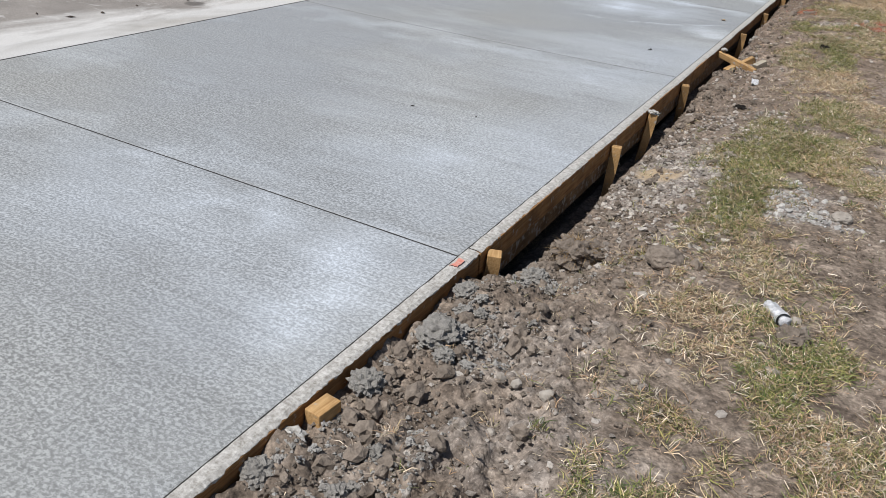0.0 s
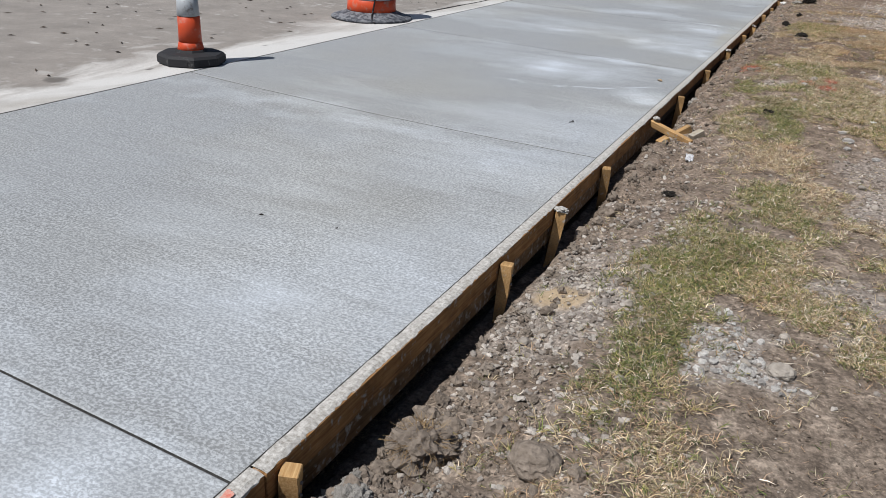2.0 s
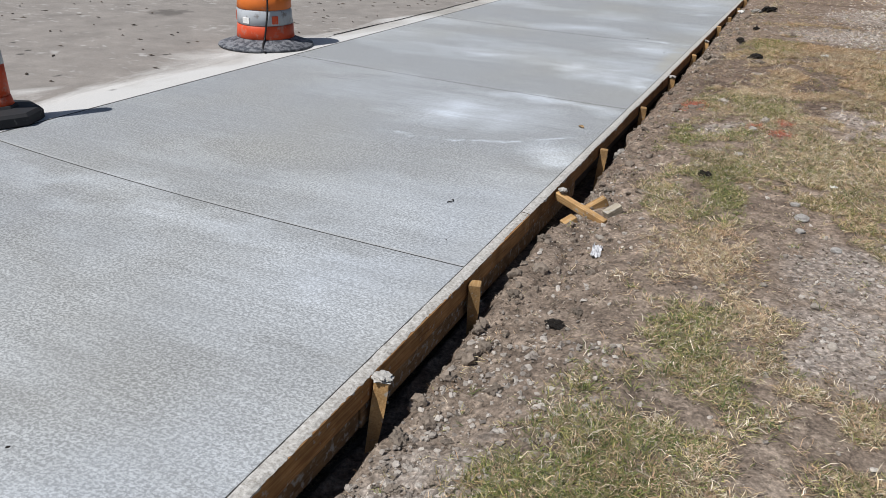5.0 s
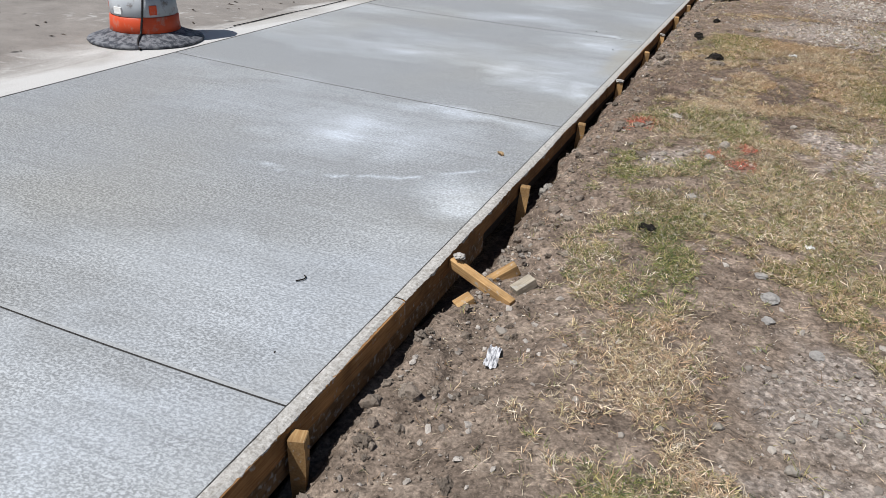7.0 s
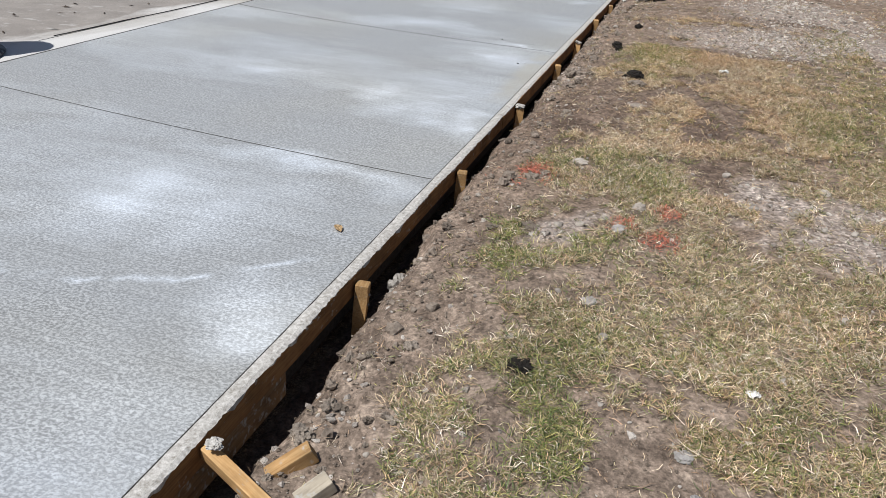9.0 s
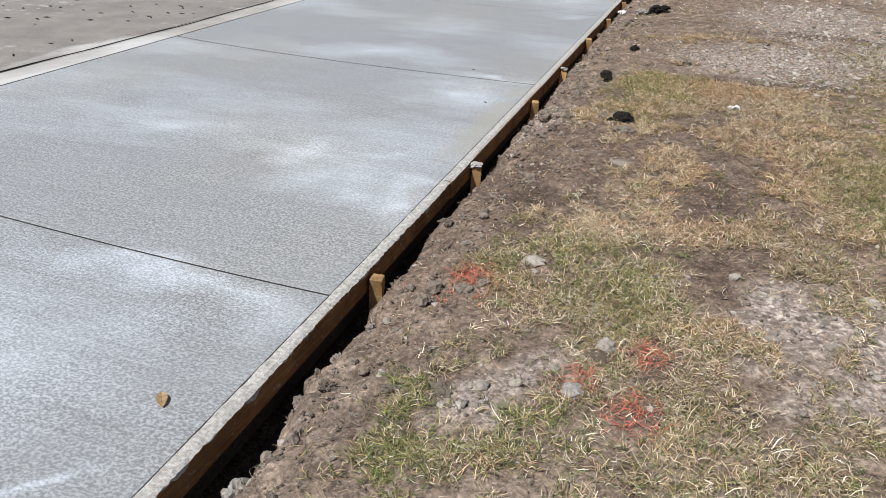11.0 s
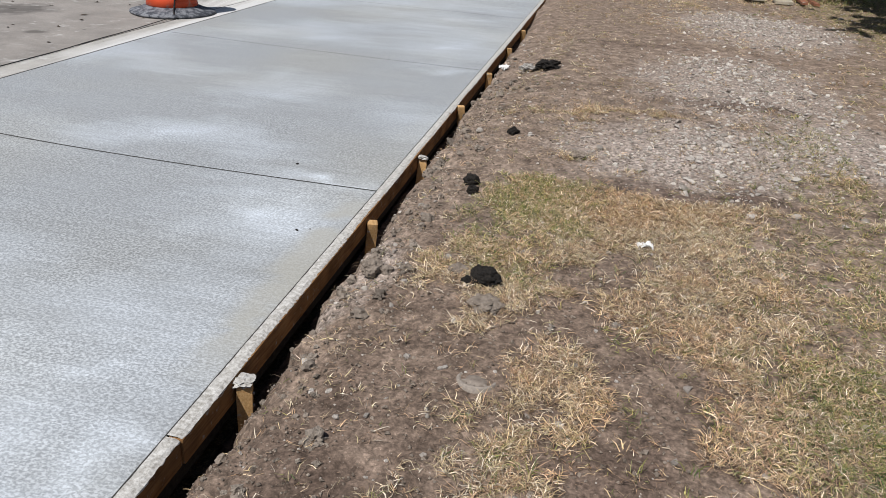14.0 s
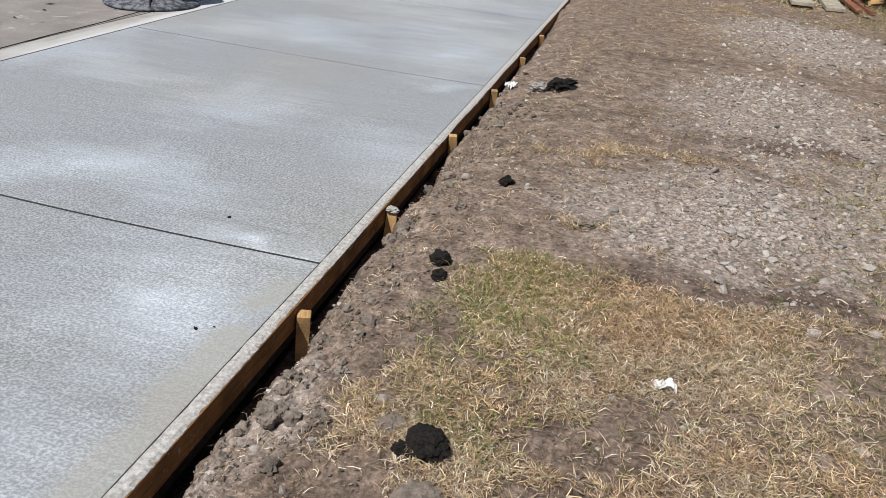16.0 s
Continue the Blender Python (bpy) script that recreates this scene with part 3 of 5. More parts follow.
# ---- street, gutter and slab ----
def build_street():
    bm = box(-17.05, -4.740, -60, 33, -0.3, -0.004)
    road = solo("road", bm, M_ROAD, "worn grey street surface with pale dust drifts", "road", kind="structure")
    bm = box(-4.718, -4.455, -60, 33, -0.3, 0.0, 0.006)
    box(-4.7395, -4.7165, -60, 10.1, -0.3, -0.002, 0.0, bm)
    solo("gutter", bm, M_GUTTER, "narrow strip of old pale concrete along the street", "gutter", kind="structure")
    bm = box(-9.86, -9.74, -60, 33, -0.004, 0.0)
    part("centre_line", bm, M_YELLOWLINE, road, "faded yellow painted line")
    bm = box(-0.2, 60, 33.2, 38.0, -0.2, 0.135, 0.02)
    solo("driveway", bm, M_ASPHALT, "grey asphalt drive crossing beyond the grass", "driveway", kind="structure")


build_street()

JOINTS = (-6.9, -3.6, -0.3, 2.736, 5.768, 8.868, 12.085, 15.235, 18.5, 21.75, 25.0, 27.6)
SLAB_L, SLAB_R = -4.440, -1.219
GAPS = (0.002, 0.002, 0.002, 0.0022, 0.0016, 0.0028, 0.0052, 0.0034, 0.0050, 0.003, 0.003, 0.003)
TOOLED = (0.3, 0.3, 0.3, 0.3, 1.0, 0.35, 0.0, 0.4, 0.3, 0.3, 0.3, 0.3)
BOWS = (1, 1, 1, 0.9, 2.2, 1.7, 2.8, 1.5, 1, 1, 1, 1)
SKEWS = (0.10, 0.10, 0.10, 0.08, 0.20, 0.25, 0.26, 0.27, 0.30, 0.30, 0.30, 0.30)
CURE_NEAR = ((-1.75, 3.6, 0.55, 0.42, 0.8), (-1.42, 2.3, 0.28, 0.32, 1.0), (-1.4, 2.66, 0.3, 0.10, 0.8), (-2.07, 2.5, 0.34, 0.13, 0.7), (-2.65, 2.6, 0.45, 0.12, 0.6), (-3.5, 2.75, 0.6, 0.2, 0.5),
             (-2.5, 5.62, 1.5, 0.14, 0.75), (-1.66, 5.22, 0.28, 0.16, 0.8), (-2.0, 4.0, 0.42, 0.3, 0.6), (-1.65, 3.1, 0.35, 0.2, 0.5), (-2.25, 8.1, 0.5, 0.32, 0.95), (-1.36, 7.4, 0.16, 0.2, 0.9))
CURE_MID = ((-1.5, 6.7, 0.3, 0.2, 0.6), (-3.3, 8.2, 0.5, 0.35, 0.4), (-3.0, 10.4, 0.65, 0.2, 0.75), (-2.0, 10.2, 0.5, 0.2, 0.8), (-1.9, 5.95, 0.4, 0.12, 0.6), (-1.8, 8.75, 0.55, 0.12, 0.85), (-1.6, 10.0, 0.3, 0.28, 0.8), (-1.33, 9.8, 0.13, 0.28, 0.9),
            (-1.6, 11.55, 0.36, 0.28, 0.95), (-2.8, 10.9, 0.6, 0.3, 0.5), (-2.8, 12.6, 0.85, 0.3, 0.7), (-1.5, 12.05, 0.32, 0.10, 0.85), (-1.6, 10.35, 0.35, 0.3, 0.7))
CURE_FAR = ((-1.7, 16.2, 0.4, 0.5, 0.7), (-2.5, 13.8, 0.55, 0.4, 0.6), (-1.5, 15.0, 0.22, 0.15, 0.8), (-2.9, 16.0, 0.65, 0.3, 0.6), (-2.4, 18.0, 1.0, 0.4, 0.6), (-2.2, 20.5, 1.0, 0.5, 0.7), (-3.0, 23.0, 1.0, 0.6, 0.6), (-2.0, 17.2, 0.8, 0.15, 0.7))


ARC_X = (-2.47, -2.27, -2.07, -1.87, -1.67, -1.53, -1.38)
ARC_Y = (7.37, 7.36, 7.40, 7.48, 7.58, 7.73, 7.90)
CURE_DARK = ((-3.4, 4.2, 1.1, 0.9, 1.0), (-2.6, 6.9, 1.0, 0.45, 0.8), (-3.7, 7.2, 0.7, 0.8, 0.7), (-2.2, 1.7, 0.9, 0.5, 0.9), (-2.2, 9.4, 0.8, 0.35, 0.7), (-2.3, 11.2, 0.5, 0.3, 0.6), (-3.4, 13.2, 0.7, 0.5, 0.7), (-1.9, 13.2, 0.5, 0.5, 0.6))


def cure_masks(x, y):
    """Red: pale curing drifts. Green: a smooth damp strip along the form."""
    pale = patches(x, y, CURE_NEAR + CURE_MID + CURE_FAR, 1.0, 0.58)
    pale = pale * (0.85 + 0.9 * (fbm(x, y, 3.0, 4, 19) - 0.5))
    pale = np.maximum(pale, 0.45 * step(fbm(x * 0.8, y * 1.3, 0.8, 4, 9), 0.40, 0.75))
    pale = np.clip(pale - 0.55 * patches(x, y, CURE_DARK, 1.0, 0.6), 0, 1)
    arc = np.interp(x, ARC_X, ARC_Y) + 0.012 * np.sin(x * 23)
    pale = np.maximum(pale, 0.8 * step(-np.abs(y - arc), -0.028, -0.008) * step(x, -2.6, -2.35) * step(-x, 1.30, 1.45) * step(fbm(x, y, 14, 2, 3), 0.3, 0.5))
    damp = step(x + 0.10 * fbm(x, y, 4, 3, 27), -1.36, -1.25) * (0.12 + 0.88 * step(y, 10.2, 10.7) * step(-y, -12.2, -11.7)) * step(fbm(x, y, 5.0, 3, 48), 0.3, 0.6) * 0.7
    return pale, damp


def build_slab():
    slab = thing("pavement", "freshly poured grey concrete lane with tooled joints", "pavement", kind="structure")
    bm = box(-4.454, -1.2142, -6.8, 27.5, -0.2, -0.0010)
    part("joint_dirt", bm, M_JOINT, slab, "dark dirt packed in the tooled joints")
    edges = list(zip(SKEWS, BOWS, GAPS, TOOLED))
    for a, b, ka, kb in zip(JOINTS, JOINTS[1:], edges, edges[1:]):
        inset = np.array([0, 0, 0.0012, 0.004, 0.009, 0.015, 0.0165])
        drop = np.array([-0.036, -0.004, -0.0012, -0.0008, -0.0007, -0.0006, 0.0])
        soft = np.array([-0.036, -0.004, -0.0012, -0.0003, 0.0, 0.0, 0.0])
        wide, deep = SLAB_R - SLAB_L, b - a - ka[2] - kb[2]
        fine = 0.036 if 0 < b < 17 else 0.1
        u = np.concatenate([inset, np.linspace(0.03, wide - 0.03, int(wide / fine)), wide - inset[::-1]])
        v = np.concatenate([inset, np.linspace(0.03, deep - 0.03, int(deep / fine)), deep - inset[::-1]])
        zu = np.concatenate([soft, np.zeros(len(u) - 14), soft[::-1]])
        zv = np.concatenate([drop if ka[3] > 0.9 else soft, np.zeros(len(v) - 14), soft[::-1]])
        tool = np.concatenate([ka[3] * np.array([0, 0, 1, 1, 1, 1, 0.0]), np.zeros(len(v) - 14), 0.5 * kb[3] * np.array([0, 0, 1, 1, 1, 0, 0.0])])
        gu, gv = np.meshgrid(u, v)
        x = SLAB_L + gu
        across, along = np.clip(1 - gu / wide, 0, 1), gv / deep
        y = a + ka[2] + gv + ka[0] * across ** ka[1] * (1 - along) + kb[0] * across ** kb[1] * along
        z = np.minimum(zu[None, :], zv[:, None])
        idx = np.arange(x.size).reshape(x.shape)
        quads = np.stack([idx[:-1, :-1], idx[:-1, 1:], idx[1:, 1:], idx[1:, :-1]], -1).reshape(-1, 4)
        ob = arrays("panel", np.stack([x, y, z], -1).reshape(-1, 3), quads, M_SLAB, smooth=True)
        pale, damp = cure_masks(x, y)
        tint_points(ob, "cure", np.stack([pale, damp, np.repeat(tool[:, None], len(u), 1)], -1).reshape(-1, 3))
        ob.parent = slab


build_slab()


# ---- forms: two courses of boards, stakes and the brace ----
def smear_strip(y0, y1, seed):
    """Ragged cement left on the board's top edge."""
    bm = bmesh.new()
    n = int((y1 - y0) / 0.012)
    prev = None
    for i in range(n + 1):
        y = y0 + (y1 - y0) * i / n
        reach = 0.0455 + 0.008 * noise.noise((seed, y * 2, 0)) + 0.005 * noise.noise((seed, y * 30, 3)) + 0.006 * noise.noise((seed, y * 90, 3))
        reach = max(0.006, min(0.0485, reach))
        t = 0.004 + 0.004 * (noise.noise((seed, y * 14, 9)) + 0.5)
        row = [bm.verts.new((-1.2135, y, 0.0)), bm.verts.new((-1.2115, y, t)), bm.verts.new((-1.2125 + reach * 0.7, y, t * 0.9)), bm.verts.new((-1.2125 + reach, y, 0.0002))]
        drip = max(0.0, 0.030 * noise.noise((seed + 5, y * 9, 4)) + 0.012 * noise.noise((seed, y * 40, 2))) if reach > 0.042 else 0.0
        row.append(bm.verts.new((-1.2125 + reach + (0.0015 if drip else 0.0), y, 0.0 - drip)))
        if prev:
            for k in range(4):
                bm.faces.new((prev[k], prev[k + 1], row[k + 1], row[k]))
        prev = row
    bmesh.ops.recalc_face_normals(bm, faces=bm.faces[:])
    return bm


def build_boards():
    cuts = (-6.9, -4.5, -0.9, 2.80, 6.46, 10.06, 13.7, 17.3, 20.9, 24.5, 27.5)
    for k, (a, b) in enumerate(zip(cuts, cuts[1:])):
        board = thing("form_board", "brown softwood form board with cement smeared along its top edge", "form board", "upper form boards")
        dx = (0.002, 0.0, 0.0, 0.003, -0.002, 0.004, 0.0, 0.002, -0.003, 0.0)[k]
        part("plank", box(-1.213 + dx, -1.167 + dx, a + 0.002, b - 0.002, -0.088, -0.001, 0.004), M_BOARD, board)
        part("cement_smear", smear_strip(a + 0.004, b - 0.004, k), M_SMEAR, board, "crusted grey cement smear")
    cuts = (-6.9, -4.5, -0.9, 1.2, 4.85, 7.35)
    for k, (a, b) in enumerate(zip(cuts, cuts[1:])):
        dx = (0.0, 0.002, 0.004, -0.003, 0.002, -0.004, 0.003, 0.0)[k]
        bm = box(-1.213 + dx, -1.180 + dx, a + 0.002, b - 0.002, -0.190, -0.094, 0.006)
        solo("lower_form_board", bm, M_LOWBOARD, "brown softwood lower form board half buried in soil", "form board", "lower form boards")


build_boards()


def build_stake(y, lean, twist, lift, w=0.050, cap=False):
    st = thing("form_stake", "pointed tan wooden stake nailed to the form board" if not cap else "wooden stake capped with spilled cement beside the form board", "stake", "form stakes",
               m=pose(-1.137, y, lift, lean, twist, random.uniform(6, 26)))
    bm = bmesh.new()
    h = w / 2
    rings = []
    for z, sx, sy in ((0.0, 1, 1), (-0.03, 1, 1), (-0.13, 0.95, 0.80), (-0.26, 0.75, 0.42), (-0.45, 0.12, 0.1)):
        rings.append([bm.verts.new((-h + (cx + 1) * h * sx, cy * h * sy, z)) for cx, cy in ((-1, -1), (1, -1), (1, 1), (-1, 1))])
    bm.faces.new(rings[0])
    for p, q in zip(rings, rings[1:]):
        for i in range(4):
            bm.faces.new((p[i], q[i], q[(i + 1) % 4], p[(i + 1) % 4]))
    bm.faces.new(rings[-1][::-1])
    bmesh.ops.recalc_face_normals(bm, faces=bm.faces[:])
    top = [e for e in bm.edges if all(v.co.z > -0.035 for v in e.verts)]
    bmesh.ops.bevel(bm, geom=top, offset=0.0025, segments=1, affect="EDGES")
    part("post", bm, M_STAKE, st)
    for zz in (-0.045, -0.085):
        bm = bmesh.new()
        bmesh.ops.create_cone(bm, cap_ends=True, segments=10, radius1=0.0055, radius2=0.0045, depth=0.006, matrix=pose(h + 0.0025, random.uniform(-0.006, 0.006), zz, 0, 90, 0))
        part("nail", bm, M_STEEL, st, "steel nail head")
    if cap:
        bm = rock(0.036, y, 0.35, 0.5, 3, 2.4)
        bmesh.ops.translate(bm, vec=(-0.004, 0, 0.006), verts=bm.verts)
        part("cement_crust", bm, M_SMEAR, st, "spilled grey cement crust")
    return st


STAKES = ((2.86, 4, 3, -0.016, 0), (4.262, -5, 2, -0.026, 0), (4.922, -6, 6, -0.020, 1), (5.70, 3, 0, -0.024, 0), (7.853, -4, 3, -0.032, 0), (9.10, 2, 2, -0.028, 0),
          (10.389, -2, 1, -0.024, 1), (11.756, 3, 3, -0.028, 0), (12.764, -8, 5, -0.030, 1), (13.927, 2, -2, 0.004, 0), (15.218, 3, 2, -0.020, 0), (16.5, -3, 3, -0.02, 0), (17.7, 3, 0, -0.02, 0), (19.4, 0, 2, -0.02, 0), (21.3, 3, 0, -0.02, 0))
for sy, sl, stw, slift, scap in STAKES:
    build_stake(sy, sl, stw, slift, cap=bool(scap))
build_stake(1.75, -6, 8, -0.035, 0.055, True)


def timber(name, a, b, w, h, material, label, category="timber", roll=0.0, group=""):
    """A sawn length of wood from point a to point b."""
    a, b = Vector(a), Vector(b)
    d = b - a
    m = Matrix.Translation(a) @ d.to_track_quat("Y", "Z").to_matrix().to_4x4() @ pose(0, 0, 0, 0, roll, 0)
    bm = box(-w / 2, w / 2, 0, d.length, -h / 2, h / 2, min(w, h) * 0.07)
    return solo(name, bm, material, label, category, group, m=m)


timber("kicker_block", (-1.138, 1.83, -0.045), (-1.130, 1.91, -0.045), 0.05, 0.07, M_STAKE, "short tan wooden block against the form board", "block")
timber("diagonal_brace", (-1.160, 6.895, -0.035), (-0.860, 6.793, -0.105), 0.036, 0.042, M_STAKE, "tan wooden brace slanting from form board into soil", "brace", 8)
solo("cement_lump", rock(0.021, 71, 0.5, 0.5, 4, 2.2), M_SMEAR, "pale cement lump spilled on the brace end", "cement lump", m=pose(-1.125, 6.885, 0.002))
timber("brace_stake", (-1.005, 6.94, -0.12), (-0.915, 7.02, -0.060), 0.045, 0.05, M_STAKE, "stub of tan stake behind the brace", "stake")
timber("timber_offcut", (-0.875, 6.86, -0.085), (-0.82, 6.93, -0.050), 0.05, 0.04, M_PLANK, "greyed wood offcut lying by the brace", "offcut")
timber("timber_offcut", (-1.05, 6.685, -0.115), (-1.005, 6.735, -0.085), 0.055, 0.042, M_STAKE, "tan wood offcut stuck in the trench soil", "offcut")

# ---- traffic control: tube delineator and drums ----
def build_delineator(x, y):
    top = thing("tube_delineator", "orange tube delineator with grey bands on a black rubber base", "delineator", m=pose(x, y, 0.0, 0, 0, 24))
    bm = bmesh.new()
    rings = []
    for r, z in ((0.235, 0.0), (0.25, 0.012), (0.25, 0.062), (0.232, 0.082), (0.12, 0.092), (0.11, 0.108), (0.085, 0.11)):
        seg = []
        for i in range(8):
            a = math.pi / 8 + i * math.pi / 4
            seg.append(bm.verts.new((r * math.cos(a) * 1.05, r * math.sin(a) * (1.0 if i % 4 in (0, 3) else 1.0), z)))
        rings.append(seg)
    for p, q in zip(rings, rings[1:]):
        for i in range(8):
            bm.faces.new((p[i], p[(i + 1) % 8], q[(i + 1) % 8], q[i]))
    bm.faces.new(rings[-1])
    base = part("base", bm, M_RUBBER, top, "scuffed black rubber base")
    for a in (20, 110, 200, 290):
        bm = box(-0.05, 0.05, 0.222, 0.2365, 0.022, 0.05, 0.004)
        bmesh.ops.rotate(bm, verts=bm.verts, matrix=Matrix.Rotation(radians(a + 2.5), 3, "Z"))
        part("grip", bm, M_RUBBER, base)
    bands = ((0.10, 0.165, 0.102, 0.090, M_ORANGE, "orange foot"), (0.165, 0.36, 0.089, 0.083, M_ORANGE, ""), (0.36, 0.50, 0.084, 0.079, M_REFLECT, "scratched grey reflective band"),
             (0.50, 0.66, 0.078, 0.073, M_AMBER, ""), (0.66, 0.78, 0.074, 0.070, M_REFLECT, "scratched grey reflective band"), (0.78, 1.04, 0.069, 0.058, M_AMBER, ""), (1.04, 1.09, 0.045, 0.03, M_ORANGE, ""))
    for z0, z1, r0, r1, mat, lab in bands:
        bm = lathe(((r0 - 0.01, z0), (r0, z0 + 0.004), ((r0 + r1) / 2, (z0 + z1) / 2), (r1, z1 - 0.004), (r1 - 0.012, z1)), 28, None, 0.05, z0)
        part("reflective_band" if mat is M_REFLECT else "tube", bm, mat, top, lab)
    return top


def build_drum(x, y, turn, cord):
    top = thing("traffic_drum", "battered orange traffic drum with worn grey bands on a tyre ring", "traffic drum", "drums along the street", m=pose(x, y, 0.0, 0, 0, turn))
    bm = lathe(((0.24, 0.006), (0.45, 0.0), (0.465, 0.012), (0.455, 0.028), (0.36, 0.055), (0.29, 0.085), (0.25, 0.09)), 48, None, 0.04, x)
    part("tyre_ring", bm, M_DUSTRUBBER, top, "dusty black tyre ring")
    levels = ((0.085, 0.215, 0.278, 0.272, M_ORANGE), (0.215, 0.36, 0.268, 0.262, M_REFLECT), (0.36, 0.49, 0.262, 0.255, M_AMBER), (0.49, 0.62, 0.250, 0.244, M_REFLECT), (0.62, 0.76, 0.242, 0.235, M_AMBER), (0.76, 0.98, 0.232, 0.20, M_ORANGE))
    for z0, z1, r0, r1, mat in levels:
        zm = (z0 + z1) / 2
        bm = lathe(((r0 - 0.012, z0), (r0, z0 + 0.008), ((r0 + r1) / 2 - 0.002, zm), (r1, z1 - 0.008), (r1 - 0.012, z1)), 48, None, 0.035, z0 + x)
        part("reflective_band" if mat is M_REFLECT else "shell", bm, mat, top, "torn grey reflective band" if mat is M_REFLECT else "")
    bm = lathe(((0.20, 0.975), (0.18, 0.99), (0.001, 0.995)), 40)
    part("lid", bm, M_ORANGE, top)
    part("handle", box(-0.09, 0.09, -0.02, 0.02, 0.99, 1.07, 0.015), M_ORANGE, top)
    for k in range(5):
        a = k * 1.1 + x
        bm = box(0.262, 0.276, -0.03, 0.03 + 0.02 * (k % 2), 0.235, 0.29 + 0.02 * (k % 3), 0.003)
        bmesh.ops.rotate(bm, verts=bm.verts, matrix=Matrix.Rotation(a, 3, "Z"))
        part("torn_patch", bm, M_WHITE if k % 2 else M_ORANGE, top, "torn flap of sheeting")
    if cord:
        pts = []
        for i in range(30):
            f = i / 29
            a = radians(-52 - turn) + 0.10 * math.sin(f * 6)
            if f < 0.62:
                r, z = 0.272 + 0.01, 0.70 - 0.60 * f / 0.62
            else:
                g = (f - 0.62) / 0.38
                r, z = 0.285 + 0.20 * g, 0.10 - 0.088 * min(1, g * 1.15)
            pts.append((r * math.cos(a), r * math.sin(a), max(z, 0.012)))
        tube(pts, 0.009, M_CORD, "cord", top)
    return top


build_delineator(-4.67, 6.23)
build_drum(-4.96, 9.38, 0, True)
build_drum(-4.98, 16.55, 40, True)
build_drum(-5.02, 24.2, 75, False)
build_drum(-1.45, 28.6, 20, False)


for pts in (((-4.73, 10.25), (-4.71, 10.8), (-4.69, 11.6), (-4.665, 12.7), (-4.69, 14.2), (-4.74, 15.4), (-4.78, 16.12)),):
    xs, ys = zip(*pts)
    line = [(float(np.interp(v, ys, xs)) + 0.006 * math.sin(v * 5), v, 0.008) for v in np.linspace(ys[0], ys[-1], 50)]
    tagged(tube(line, 0.004, M_CORD, "power_cord"), "thin black cord lying along the gutter", "cord", "cords along the gutter")


# ---- loose things on the ground ----
def lump(name, x, y, r, seed, material, label, category, flat=0.75, rough=0.4, sink=0.25, freq=1.8, group="", stretch=1.0):
    bm = rock(r, seed, flat, rough, 4, freq)
    return solo(name, bm, material, label, category, group, m=pose(x, y, ground_z(x, y) + r * flat * (1 - 2 * sink), 0, 0, seed * 47) @ Matrix.Diagonal((stretch, 1, 1, 1)))


lump("black_soil_clod", -0.485, 11.07, 0.052, 3, M_DARKCLOD, "black damp soil clod lying on dry grass", "soil clod", 0.72, 0.26, 0.25, 3.4, stretch=1.2)
lump("black_soil_clod", -0.535, 11.035, 0.028, 8, M_DARKCLOD, "small black damp soil clod lying on dry grass", "soil clod", 0.6, 0.6, 0.2, 2.4)
lump("dark_clod", -0.725, 12.09, 0.040, 5, M_DARKCLOD, "dark earth clod on yellow grass", "soil clod", 0.8, 0.28, 0.2, 2.2, "dark clods by the boards")
lump("dark_clod", -0.695, 11.96, 0.030, 6, M_DARKCLOD, "dark earth clod on yellow grass", "soil clod", 0.8, 0.28, 0.2, 2.2, "dark clods by the boards")
lump("dark_clod", -0.63, 12.93, 0.032, 7, M_DARKCLOD, "small dark clod on gravelly soil", "soil clod", 0.7, 0.5, 0.2)
lump("dark_clod", -0.23, 12.59, 0.04, 12, M_CLODONE, "small brown clod on gravel", "soil clod", 0.7, 0.5, 0.25)
lump("dark_clod", -0.62, 14.95, 0.075, 9, M_DARKCLOD, "crumbled black clod on bare soil", "soil clod", 0.5, 0.6, 0.2, 2.6, stretch=1.6)
lump("grey_clod", -0.77, 14.92, 0.06, 10, M_GREYSCRAP, "grey crumpled lump beside black clod", "lump", 0.5, 0.5, 0.2)
lump("dark_clod", -0.765, 5.626, 0.028, 11, M_DARKCLOD, "small black clod in a soil hollow", "soil clod", 0.55, 0.6, 0.3, stretch=1.4)
lump("dark_clod", -0.472, 7.50, 0.034, 13, M_DARKCLOD, "dark earth clod in thin grass", "soil clod", 0.5, 0.6, 0.25)
lump("round_stone", -0.62, 3.21, 0.066, 14, M_CLODONE, "rounded grey-brown clod beside the dug heap", "clod", 0.6, 0.22, 0.25, 1.2)
lump("grey_stone", -0.45, 10.88, 0.058, 15, M_CLODONE, "broken flat grey stone in yellow grass", "stone", 0.35, 0.4, 0.2)
lump("grey_stone", -0.60, 11.13, 0.042, 16, M_CLODONE, "pale grey stone beside the black clod", "stone", 0.5, 0.35, 0.3)
lump("brown_clod", -0.935, 11.09, 0.042, 17, M_CLODONE, "brown clod on the trench edge", "clod", 0.85, 0.35, 0.1)
lump("brown_clod", -0.96, 11.24, 0.024, 18, M_CLODONE, "brown clod on the trench edge", "clod", 0.7, 0.4, 0.2)
lump("grey_stone", -0.58, 9.27, 0.04, 19, M_STONE, "flat grey stone in grass", "stone", 0.4, 0.3, 0.3)
lump("grey_stone", -0.24, 8.80, 0.028, 20, M_STONE, "grey stone beside a dark stick", "stone", 0.8, 0.3, 0.2)
